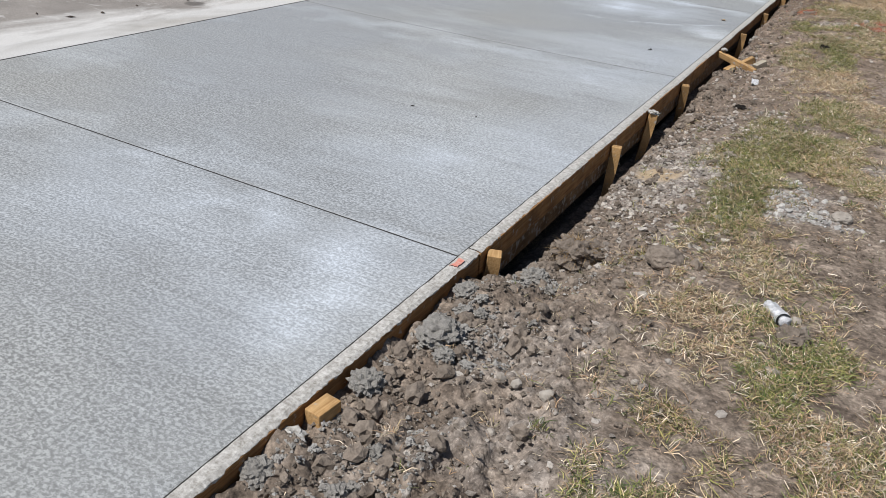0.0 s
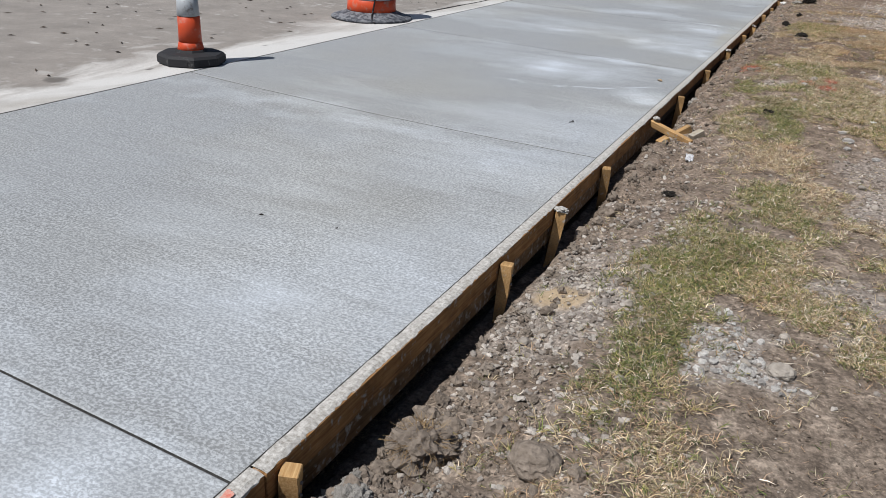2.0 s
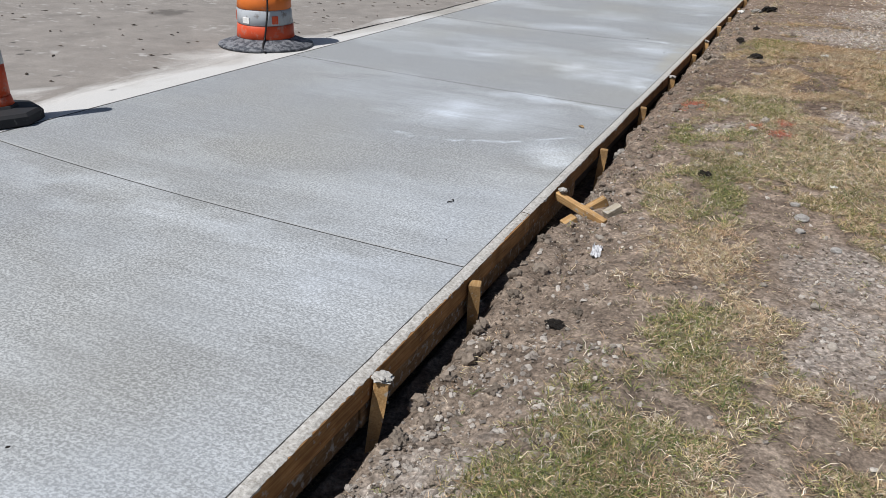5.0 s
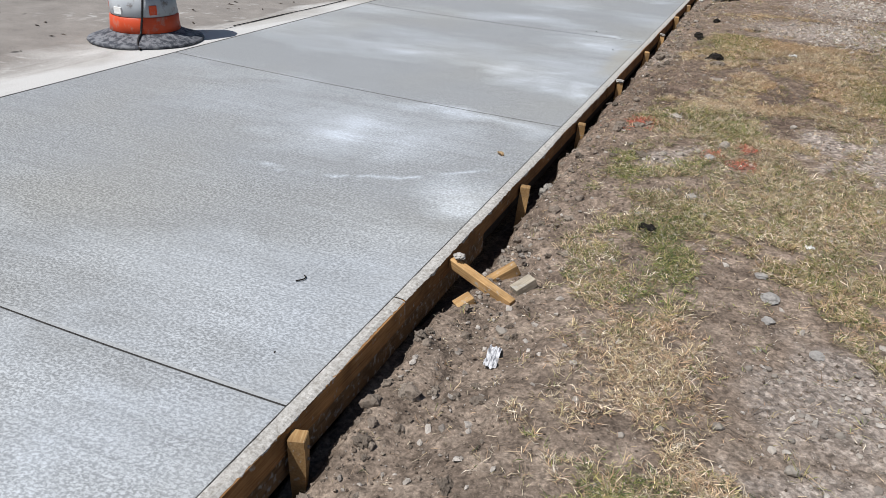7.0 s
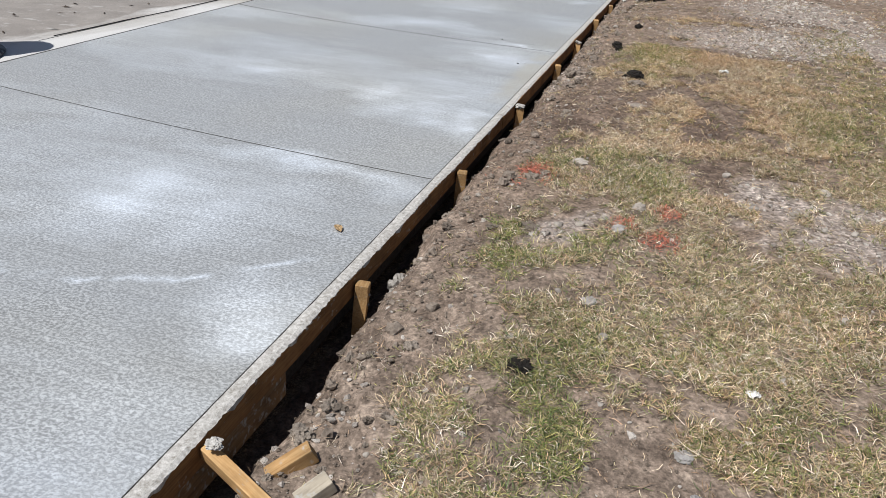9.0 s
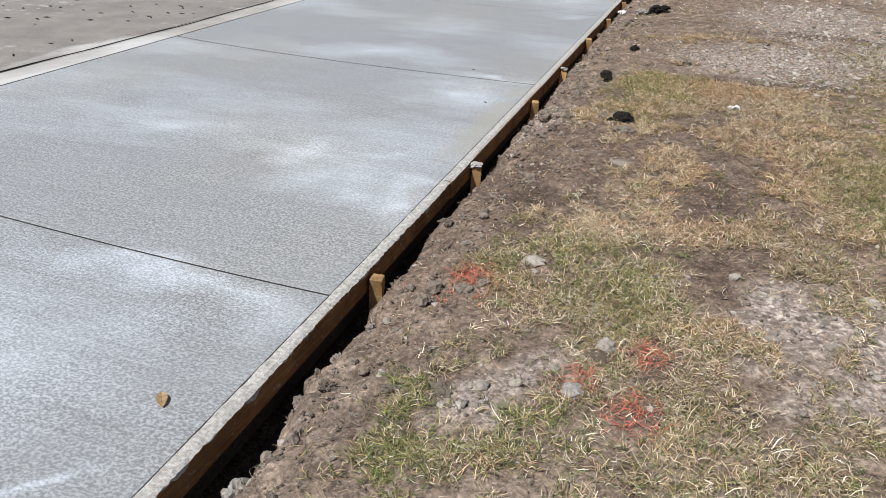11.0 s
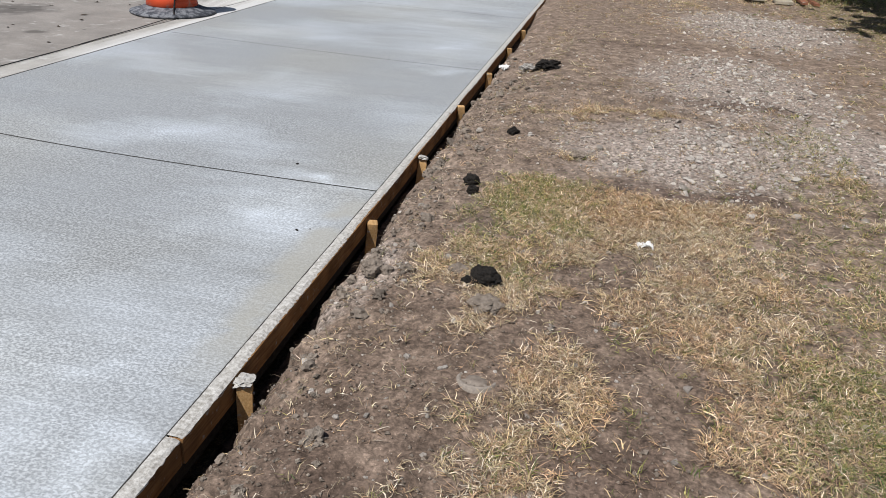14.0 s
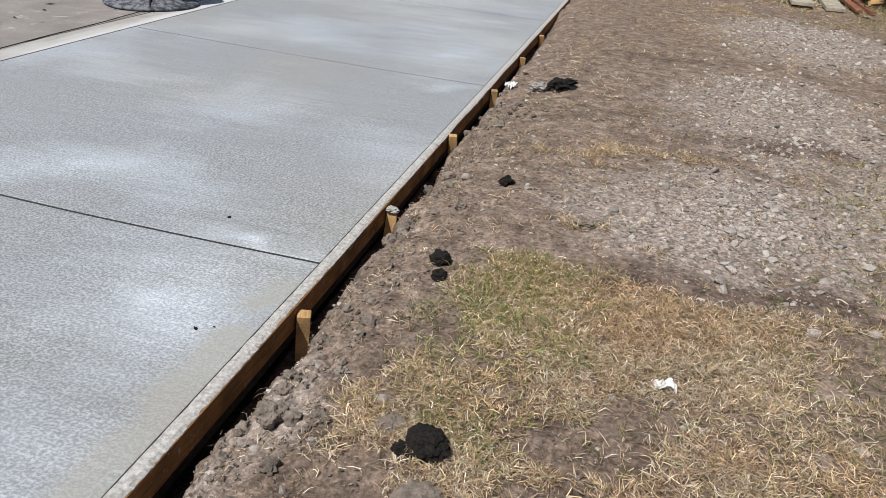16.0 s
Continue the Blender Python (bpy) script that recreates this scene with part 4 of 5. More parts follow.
lump("flat_bark_piece", -0.26, 8.74, 0.036, 21, M_BARK, "flat brown piece of bark in grass", "bark", 0.22, 0.3, 0.1, stretch=1.2)
lump("grey_stone", 0.58, 9.4, 0.028, 22, M_STONE, "dark stone at the edge of a gravel patch", "stone", 0.4, 0.4, 0.2, stretch=1.4)
lump("grey_stone", -0.09, 3.98, 0.042, 23, M_STONE, "pale angular stone on white gravel", "stone", 0.6, 0.25, 0.2, 0.9)


def straw_clump(x, y, seed):
    """A sod turned over: soil with roots and dry stems sticking out."""
    rnd = random.Random(seed)
    sod = thing("grass_sod", "torn sod with dry brown roots beside the form board", "sod", m=pose(x, y, ground_z(x, y) + 0.03))
    part("soil", rock(0.085, seed, 0.65, 0.5, 4, 2.0), M_CLODONE, sod)
    bm = bmesh.new()
    for i in range(520):
        a, e = rnd.uniform(0, 6.283), rnd.uniform(-0.1, 1.4)
        d = Vector((math.cos(a) * math.cos(e), math.sin(a) * math.cos(e), math.sin(e) * 0.7))
        p = d * 0.07
        q = p + d * rnd.uniform(0.005, 0.035) + Vector((rnd.uniform(-0.03, 0.03), rnd.uniform(-0.03, 0.03), rnd.uniform(-0.03, 0.01)))
        s = d.cross(Vector((0, 0, 1))).normalized() * 0.0012
        vs = [bm.verts.new(c) for c in (p - s, p + s, q + s * 0.4, q - s * 0.4)]
        bm.faces.new(vs)
    part("root_mat", bm, M_ROOT, sod, "dry brown roots")


M_ROOT = islands("dry_roots", (0.17, 0.10, 0.05), (0.42, 0.30, 0.16), 20)
straw_clump(-0.945, 3.20, 4)


def build_cap(x, y):
    """A round moulded lid, half sunk in soil."""
    z = ground_z(x, y)
    ob = thing("valve_lid", "round grey plastic lid half sunk in bare soil", "lid", m=pose(x, y, z - 0.012, -9, 5, 20) @ Matrix.Diagonal((0.86, 0.86, 0.7, 1)))
    bm = lathe(((0.073, -0.03), (0.073, 0.016), (0.068, 0.022), (0.060, 0.020), (0.056, 0.010), (0.052, 0.010)), 40)
    part("rim", bm, M_CAPRIM, ob, "worn dusty rim")
    bm = lathe(((0.054, 0.008), (0.040, 0.014), (0.036, 0.020), (0.024, 0.024), (0.0005, 0.025)), 40)
    part("dome", bm, M_CAPDOME, ob)
    for a in range(0, 360, 60):
        bm = box(0.038, 0.055, -0.005, 0.005, 0.008, 0.016, 0.002)
        bmesh.ops.rotate(bm, verts=bm.verts, matrix=Matrix.Rotation(radians(a), 3, "Z"))
        part("rib", bm, M_CAPRIM, ob)


M_CAPDOME = speckled("dusty_plastic", (0.14, 0.112, 0.09), (0.27, 0.225, 0.185), 55.0, 0.6, 0.3)
M_CAPRIM = speckled("dusty_rim_plastic", (0.19, 0.158, 0.13), (0.36, 0.31, 0.26), 70.0, 0.7, 0.5)
build_cap(-0.405, 10.46)


def build_tube_scrap(x, y):
    """A crushed pale cartridge lying in the grass."""
    z = ground_z(x, y)
    ob = thing("crushed_cartridge", "crushed pale grey cartridge lying in dry grass", "litter", m=pose(x, y, z + 0.020, 82, 0, 28) @ Matrix.Diagonal((0.78, 0.78, 0.78, 1)))
    bm = lathe(((0.001, -0.085), (0.020, -0.085), (0.027, -0.07), (0.026, 0.0), (0.030, 0.05), (0.022, 0.07), (0.024, 0.085), (0.001, 0.085)), 24, None, 0.35, 3)
    part("body", bm, M_FILM, ob)
    bm = lathe(((0.0255, 0.060), (0.0285, 0.062), (0.0285, 0.070), (0.0255, 0.072)), 24)
    part("band", bm, M_CORD, ob, "black band")
    lump("grey_stone", x + 0.06, y + 0.02, 0.016, 31, M_STONE, "small pale pebble by the cartridge", "stone", 0.7, 0.2, 0.2)
    lump("brown_clod", x + 0.06, y - 0.10, 0.05, 32, M_CLODONE, "grey clod by the cartridge", "clod", 0.5, 0.5, 0.3)


build_tube_scrap(-0.215, 3.0)


def crumple(name, x, y, w, l, h, seed, material, label, category, turn=0.0):
    """A thin crumpled sheet of film or paper."""
    bm = bmesh.new()
    bmesh.ops.create_grid(bm, x_segments=16, y_segments=16, size=0.5)
    for v in bm.verts:
        e = 0.15 * noise.noise((v.co.x * 4, v.co.y * 4, seed))
        n = noise.noise((v.co.x * 5, v.co.y * 5, seed + 4)) + 0.6 * noise.noise((v.co.x * 12, v.co.y * 12, seed + 9))
        v.co = Vector((v.co.x * w * (1 + e), v.co.y * l * (1 + e) + 0.2 * w * noise.noise((v.co.x * 3, seed, 1)), h * (0.55 + n)))
    bmesh.ops.solidify(bm, geom=bm.faces[:], thickness=0.0015)
    return solo(name, bm, material, label, category, m=pose(x, y, ground_z(x, y) + 0.012, 0, 0, turn))


crumple("plastic_wrapper", -0.80, 6.39, 0.045, 0.115, 0.016, 2, M_FILM, "crumpled clear white wrapper on bare soil", "wrapper", 8)
crumple("white_scrap", 0.11, 11.55, 0.065, 0.038, 0.014, 7, M_WHITE, "torn white scrap of plaster in dry grass", "scrap", 10)
crumple("white_scrap", -0.98, 15.0, 0.10, 0.07, 0.03, 5, M_WHITE, "crumpled white scrap beside the form board", "scrap", 60)
crumple("white_scrap", 0.20, 7.62, 0.04, 0.03, 0.010, 9, M_WHITE, "small white paper scrap on gravel", "scrap", 40)
solo("broken_chunk", rock(0.042, 83, 1.5, 0.45, 4, 2.0), M_GREYSCRAP, "broken grey chunk lodged in the trench wall", "chunk", m=pose(-1.055, 8.03, -0.13, 12, 8, 30))


def build_leaf(x, y, length, turn, label):
    bm = bmesh.new()
    rows = []
    for i in range(9):
        f = i / 8
        w = length * 0.22 * math.sin(math.pi * min(1, f * 0.97 + 0.02)) ** 0.8
        z = 0.004 + length * 0.06 * math.sin(f * 2.6)
        rows.append([bm.verts.new(((f - 0.5) * length, s * w, z + abs(s) * w * 0.25)) for s in (-1, 0, 1)])
    for p, q in zip(rows, rows[1:]):
        for k in range(2):
            bm.faces.new((p[k], q[k], q[k + 1], p[k + 1]))
    bmesh.ops.solidify(bm, geom=bm.faces[:], thickness=0.0008)
    return solo("fallen_leaf", bm, M_DRYLEAF, label, "leaf", m=pose(x, y, 0.0, 0, 0, turn))


build_leaf(-1.385, 8.165, 0.075, -50, "curled dry brown leaf on the concrete")
for q, (sx, sy, ss) in enumerate(((-1.751, 12.321, 0.007), (-1.412, 11.488, 0.006), (-2.215, 4.07, 0.006), (-1.865, 4.13, 0.004), (-1.40, 5.98, 0.003), (-1.36, 11.52, 0.003))):
    bm = rock(ss, q + 40, 0.5, 0.5, 2)
    solo("dark_crumb", bm, M_DARKCLOD, "small dark crumb of soil on the concrete", "crumb", "crumbs on the slab", m=pose(sx, sy, ss * 0.3, 0, 0, q * 50) @ Matrix.Diagonal((1.0, 1.8, 1, 1)))

bm = bmesh.new()
bmesh.ops.create_grid(bm, x_segments=10, y_segments=10, size=0.5)
for v in bm.verts:
    r = 1 + 0.4 * noise.noise((v.co.x * 3, v.co.y * 3, 5))
    v.co = Vector((v.co.x * 0.024 * r, v.co.y * 0.055 * r, 0.0))
bmesh.ops.solidify(bm, geom=bm.faces[:], thickness=-0.0008)
solo("paint_mark", bm, M_REDPAINT, "red spray paint mark on the form board top", "paint mark", m=pose(-1.190, 2.68, 0.0085))


# a curled dark twig and lumps of spilled cement along the board
tagged(tube([(-1.590, 6.400, 0.004), (-1.578, 6.408, 0.006), (-1.568, 6.424, 0.006), (-1.572, 6.442, 0.005), (-1.584, 6.450, 0.004)], 0.0025, M_DARKCLOD, "curled_twig"), "short curled dark twig lying on the concrete", "twig")
for cx, cy, cr, cs in ((-1.045, 2.30, 0.060, 3.1), (-1.105, 2.02, 0.045, 5.2), (-1.085, 2.55, 0.042, 6.4), (-1.00, 2.93, 0.050, 7.7), (-0.985, 2.22, 0.030, 8.3), (-1.135, 1.63, 0.040, 9.5)):
    lump("cement_lump", cx, cy, cr, cs, M_CEMENT, "rough pale lump of spilled cement on the dug heap", "cement lump", 0.7, 0.34, 0.3, 3.6, "cement lumps on the heap")
for cx, cy, cr, cs in ((0.02, 7.30, 0.024, 1.3), (0.06, 6.98, 0.022, 2.6), (0.06, 7.14, 0.034, 3.9), (0.22, 6.80, 0.026, 4.4), (-0.33, 7.93, 0.026, 5.5), (-0.30, 8.55, 0.030, 6.6)):
    lump("pale_stone", cx, cy, cr, cs, M_PALEGRAVEL, "flat pale grey stone sunk in thin grass", "stone", 0.45, 0.35, 0.25, 1.6, "pale stones in the grass")


# ---- stacked lumber and scrap by the grass ----
gz = ground_z
timber("grey_plank", (2.35, 27.2, gz(2.3, 27) + 0.12), (2.02, 21.8, gz(2.0, 21.8) + 0.07), 0.30, 0.05, M_PLANK, "wide greyed plank lying on the grass", "plank")
timber("grey_plank", (2.75, 26.0, gz(2.7, 26) + 0.09), (2.45, 21.7, gz(2.4, 21.7) + 0.035), 0.26, 0.045, M_PLANK, "wide greyed plank lying on the grass", "plank")
timber("red_board", (2.75, 25.2, gz(2.7, 25) + 0.16), (2.75, 21.7, gz(2.7, 21.7) + 0.05), 0.09, 0.04, M_REDWOOD, "reddish board on top of the lumber pile", "board", 6)
timber("red_board", (3.0, 25.0, gz(3, 25) + 0.08), (2.95, 21.8, gz(2.9, 21.8) + 0.03), 0.09, 0.04, M_REDWOOD, "reddish board beside the lumber pile", "board", -5)
for q in range(4):
    timber("thin_lath", (0.9 + 0.18 * q, 27.0 + 0.3 * q, gz(1.2, 27) + 0.05), (1.55 + 0.12 * q, 22.4 + 0.25 * q, gz(1.5, 22.5) + 0.03), 0.09, 0.022, M_STAKE if q % 2 else M_PLANK, "tan lath lying in the grass", "lath", q * 7, "laths in the grass")
rnd = random.Random(7)
for q in range(60):
    x, y = 3.05 + rnd.uniform(-0.35, 0.45), 25.0 + rnd.uniform(-2.3, 2.3)
    z = gz(x, y) + rnd.uniform(0.03, 0.12)
    a = rnd.uniform(0, 6.28)
    timber("wood_scrap", (x, y, z), (x + 0.17 * math.cos(a), y + 0.17 * math.sin(a), z + rnd.uniform(-0.03, 0.05)), 0.07, 0.035, M_STAKE, "split pale wood scrap on a heap", "wood scrap", rnd.uniform(0, 90), "wood scraps")
lump("black_bag", 2.62, 27.0, 0.16, 51, M_CORD, "crumpled black plastic bag on the lumber", "bag", 0.9, 0.5, 0.0)


# ---- parked loader in the trees' shade ----
def build_loader(x, y):
    top = thing("skid_loader", "yellow compact loader parked in deep shade", "loader", m=pose(x, y, 0.12, 0, 0, 12))
    body = part("body", box(-0.62, 0.62, -1.1, 1.0, 0.38, 1.25, 0.06), M_YELLOW, top)
    part("door", box(-0.5, 0.5, -1.16, -1.09, 0.45, 1.18, 0.03), M_YELLOW, body, "yellow rear engine door")
    part("badge", box(-0.26, 0.26, -1.168, -1.158, 0.92, 1.06, 0.004), M_WHITE, body, "plain white badge plate")
    for s in (-1, 1):
        bm = lathe(((0.001, 0.02), (0.07, 0.02), (0.085, 0.0)), 20)
        bmesh.ops.rotate(bm, verts=bm.verts, matrix=Matrix.Rotation(radians(90), 3, "X"))
        bmesh.ops.translate(bm, vec=(s * 0.4, -1.15, 0.75), verts=bm.verts)
        part("lamp", bm, M_WHITE, body, "round pale rear lamp")
        arm = part("lift_arm", box(s * 0.74 - 0.07, s * 0.74 + 0.07, -1.0, 1.5, 1.15, 1.36, 0.03), M_YELLOW, top)
        for wy in (-0.62, 0.62):
            bm = lathe(((0.16, -0.12), (0.36, -0.13), (0.41, -0.09), (0.41, 0.09), (0.36, 0.13), (0.16, 0.12)), 28)
            bmesh.ops.rotate(bm, verts=bm.verts, matrix=Matrix.Rotation(radians(90), 3, "Y"))
            bmesh.ops.translate(bm, vec=(s * 0.80, wy, 0.40), verts=bm.verts)
            tyre = part("wheel", bm, M_RUBBER, top, "black lugged tyre")
            bm = lathe(((0.001, 0.05), (0.10, 0.06), (0.17, 0.11)), 20)
            bmesh.ops.rotate(bm, verts=bm.verts, matrix=Matrix.Rotation(radians(90 * s), 3, "Y"))
            bmesh.ops.translate(bm, vec=(s * 0.80, wy, 0.40), verts=bm.verts)
            part("rim", bm, M_YELLOW, tyre, "yellow steel rim")
    part("cab", box(-0.5, 0.5, -0.55, 0.75, 1.25, 2.05, 0.06), M_CORD, top, "black steel cab frame")
    part("rear_window", box(-0.4, 0.4, -0.562, -0.548, 1.4, 1.9, 0.01), M_GLASS, top)
    part("bucket", box(-0.85, 0.85, 1.25, 1.95, 0.02, 0.5, 0.05), M_STEEL, top, "worn steel bucket")


build_loader(6.3, 30.5)
solo("signboard", box(-0.45, 0.45, -0.02, 0.02, 0.0, 0.7, 0.01), M_WHITE, "blank white signboard leaning in the shade", "signboard", m=pose(6.4, 27.3, gz(6.4, 27.3), -10, 0, -15))


# ---- shade trees beyond the lawn, added out of view to darken it ----
def build_tree(x, y, r, seed):
    rng = np.random.default_rng(seed)
    top = thing("added_shade_tree", "broad dense green tree added out of view to shade the lawn", "tree", "shade trees", m=pose(x, y, gz(x, y) - 0.1))
    bm = lathe(((0.42, 0.0), (0.30, 0.35), (0.25, 1.4), (0.21, 2.6), (0.15, 4.2), (0.05, 6.2)), 16, None, 0.3, seed)
    trunk = part("trunk", bm, M_BARK, top)
    for k in range(7):
        a, h = k * 0.9 + seed, 2.3 + 0.4 * k
        e = r * 0.72
        pts = [(0.1 * math.cos(a), 0.1 * math.sin(a), h), (0.45 * e * math.cos(a), 0.45 * e * math.sin(a), h + 0.9), (e * math.cos(a + 0.2), e * math.sin(a + 0.2), h + 1.5)]
        tube(pts, 0.055, M_BARK, "limb", trunk)
    centres = rng.normal(size=(90, 3))
    centres /= np.linalg.norm(centres, axis=1)[:, None]
    centres *= rng.uniform(0.35, 1.0, (90, 1)) ** 0.5 * np.array([r, r, r * 0.55]) * 0.88
    centres[:, 2] += 5.0
    n = 13000
    c = centres[rng.integers(0, 90, n)] + rng.normal(size=(n, 3)) * np.array([0.5, 0.5, 0.36])
    u = rng.normal(size=(n, 3))
    u /= np.linalg.norm(u, axis=1)[:, None]
    w = np.cross(u, rng.normal(size=(n, 3)))
    w /= np.linalg.norm(w, axis=1)[:, None]
    s = rng.uniform(0.22, 0.36, (n, 1))
    v = np.stack([c - u * s, c + w * s * 0.5, c + u * s, c - w * s * 0.5], 1).reshape(-1, 3)
    crown = arrays("crown", v, np.arange(n * 4).reshape(n, 4), M_LEAF)
    crown.parent = top


# assumed casters, set so their shadow edge falls along the lawn; last blocks sky
for q, (tx, ty, tr) in enumerate(((5.95, 14.2, 3.5), (5.5, 17.9, 3.7), (5.4, 22.0, 3.8), (5.4, 26.4, 3.9), (5.8, 31.0, 4.2), (11.4, 27.0, 4.6))):
    build_tree(tx, ty, tr, q + 3)


# ---- clods, crumbs and gravel ----
ICO = bmesh.new()
bmesh.ops.create_icosphere(ICO, subdivisions=1, radius=1.0)
ICO_V = np.array([v.co[:] for v in ICO.verts])
ICO_F = np.array([[v.index for v in f.verts] for f in ICO.faces])
ICO.free()
ICO3 = bmesh.new()
bmesh.ops.create_icosphere(ICO3, subdivisions=3, radius=1.0)
ICO3_V = np.array([v.co[:] for v in ICO3.verts])
ICO3_F = np.array([[v.index for v in f.verts] for f in ICO3.faces])
ICO3.free()


OCT_V = np.array([(1, 0, 0), (-1, 0, 0), (0, 1, 0), (0, -1, 0), (0, 0, 1), (0, 0, -1)], float)
OCT_F = np.array([(0, 2, 4), (2, 1, 4), (1, 3, 4), (3, 0, 4), (2, 0, 5), (1, 2, 5), (3, 1, 5), (0, 3, 5)])


def scatter(name, x, y, r, flat, material, label, category, rng, template=0, jitter=0.28, sink=0.3, smooth=False):
    """Many loose lumps in one mesh, each turned and dented in its own way."""
    tv, tf = ((ICO_V, ICO_F), (OCT_V, OCT_F), (ICO3_V, ICO3_F))[template]
    n, k = len(x), len(tv)
    shape = 1 + (jitter, jitter, 0.07)[template] * rng.normal(size=(n, k, 1))
    if template == 2:
        for f, amp in ((1.3, 0.45), (2.9, 0.40), (5.0, 0.34), (8.0, 0.22)):
            ph = rng.uniform(0, 6.28, (n, 1, 3))
            w = np.sin(tv[None] * f * 2 + ph)
            shape = shape + amp * jitter * (w[..., 0] * w[..., 1] + w[..., 2] * w[..., 0])[..., None]
    v = tv[None] * shape
    v = v * np.stack([rng.uniform(0.75, 1.25, n), rng.uniform(0.75, 1.25, n), np.full(n, flat)], -1)[:, None] * r[:, None, None]
    a, b = rng.uniform(0, 6.283, n), rng.normal(0, 0.35, n)
    ca, sa, cb, sb = np.cos(a)[:, None], np.sin(a)[:, None], np.cos(b)[:, None], np.sin(b)[:, None]
    X, Y, Z = v[..., 0], v[..., 1] * cb - v[..., 2] * sb, v[..., 1] * sb + v[..., 2] * cb
    z0 = height(x, y, False) + r * flat * (1 - 2 * sink)
    P = np.stack([X * ca - Y * sa + x[:, None], X * sa + Y * ca + y[:, None], Z + z0[:, None]], -1).reshape(-1, 3)
    F = (tf[None] + (np.arange(n) * k)[:, None, None]).reshape(-1, 3)
    ob = arrays(name, P, F, material, smooth)
    return tagged(ob, label, category, kind="stuff")


def pick(rng, n, x0, x1, y0, y1, weight):
    x, y = rng.uniform(x0, x1, n), rng.uniform(y0, y1, n)
    keep = rng.uniform(0, 1, n) < weight(x, y)
    return x[keep], y[keep]


def sizes(rng, n, small, large, power=3.0):
    return small + (large - small) * rng.uniform(0, 1, n) ** power


rng = np.random.default_rng(11)
gx, gy = pick(rng, 60000, -1.05, 1.6, 1.2, 16.5, lambda x, y: 0.62 * masks(x, y)[2] + 0.07 + 0.25 * step(-x, 0.6, 0.8) * step(y, 4.8, 5.6) * step(-y, -8.2, -7.0))
gr = sizes(rng, len(gx), 0.003, 0.014, 3.5)
big = gr > 0.0058
scatter("gravel", gx[big], gy[big], gr[big], 0.6, M_GRAVEL, "loose grey gravel strewn over the soil", "gravel", rng)
scatter("gravel", gx[~big], gy[~big], gr[~big], 0.7, M_GRAVEL, "fine grey grit strewn over the soil", "gravel", rng, 1, 0.2)
gx, gy = pick(rng, 12000, 0.3, 3.4, 11.8, 22, lambda x, y: 0.8 * masks(x, y)[2] + 0.05)
scatter("gravel", gx, gy, sizes(rng, len(gx), 0.008, 0.026), 0.55, M_GRAVEL, "coarse grey gravel on the worn lot", "gravel", rng)
heap = lambda x, y: step(-x, 0.38, 0.80) * (0.3 + 0.7 * step(-x, 0.7, 1.05))
CLOD_SHAPES = [mesh_from("clod", rock(1.0, q * 1.7 + 90, 0.72, 0.62, 2, 1.9), M_CLODONE) for q in range(12)]
gx, gy = pick(rng, 520, -1.12, -0.45, 1.2, 3.45, heap)
for q, (x, y, r) in enumerate(zip(gx, gy, sizes(rng, len(gx), 0.010, 0.034, 2.6))):
    ob = new("clod", CLOD_SHAPES[q % 12])
    ob.parent = ground
    ob.matrix_world = pose(x, y, ground_z(x, y) + r * 0.3, rng.normal(0, 25), rng.normal(0, 25), q * 71) @ Matrix.Diagonal((r, r * 0.85, r, 1))
gx, gy = pick(rng, 12000, -1.14, -0.40, 1.2, 3.5, heap)
scatter("soil_clods", gx, gy, sizes(rng, len(gx), 0.002, 0.010, 2.5), 0.75, M_CLOD, "fine soil crumbs over the dug heap", "clods", rng, 1, 0.22, 0.25)
gx, gy = pick(rng, 500, -1.08, -0.62, 3.3, 15.5, lambda x, y: step(-x, 0.55, 0.95))
scatter("soil_clods", gx, gy, sizes(rng, len(gx), 0.008, 0.028, 4.0), 0.7, M_CLOD, "crumbly soil clods along the trench edge", "clods", rng, 2, 0.5, 0.3)
gx, gy = pick(rng, 78000, -1.12, 1.25, 3.0, 14.5, lambda x, y: (0.28 + 0.5 * step(-x, 0.55, 0.95) + 0.3 * masks(x, y)[3]) * (1 - 0.6 * step(x, 0.6, 1.0)) * (0.1 + 0.9 * step(np.hypot(x + 0.90, (y - 4.30) * 0.8), 0.10, 0.15)))
scatter("soil_clods", gx, gy, sizes(rng, len(gx), 0.002, 0.0085, 2.6), 0.7, M_SOILCRUMB, "fine soil crumbs scattered over bare ground", "clods", rng, 1, 0.22, 0.25)
gx, gy = pick(rng, 260, -1.13, -0.90, 1.3, 3.2, lambda x, y: step(fbm(x, y, 6, 3, 77), 0.45, 0.6))
scatter("cement_crumbs", gx, gy, sizes(rng, len(gx), 0.008, 0.024, 2.0), 0.75, M_CEMENT, "pale lumps of spilled cement on the dug soil", "cement crumbs", rng, 2, 0.55, 0.2)
gx, gy = pick(rng, 6500, -1.14, -0.82, 1.3, 3.3, lambda x, y: step(fbm(x, y, 6, 3, 77), 0.42, 0.6))
scatter("cement_crumbs", gx, gy, sizes(rng, len(gx), 0.002, 0.009, 2.5), 0.75, M_CEMENT, "pale crumbs of spilled cement on the dug soil", "cement crumbs", rng, 1, 0.22, 0.2)

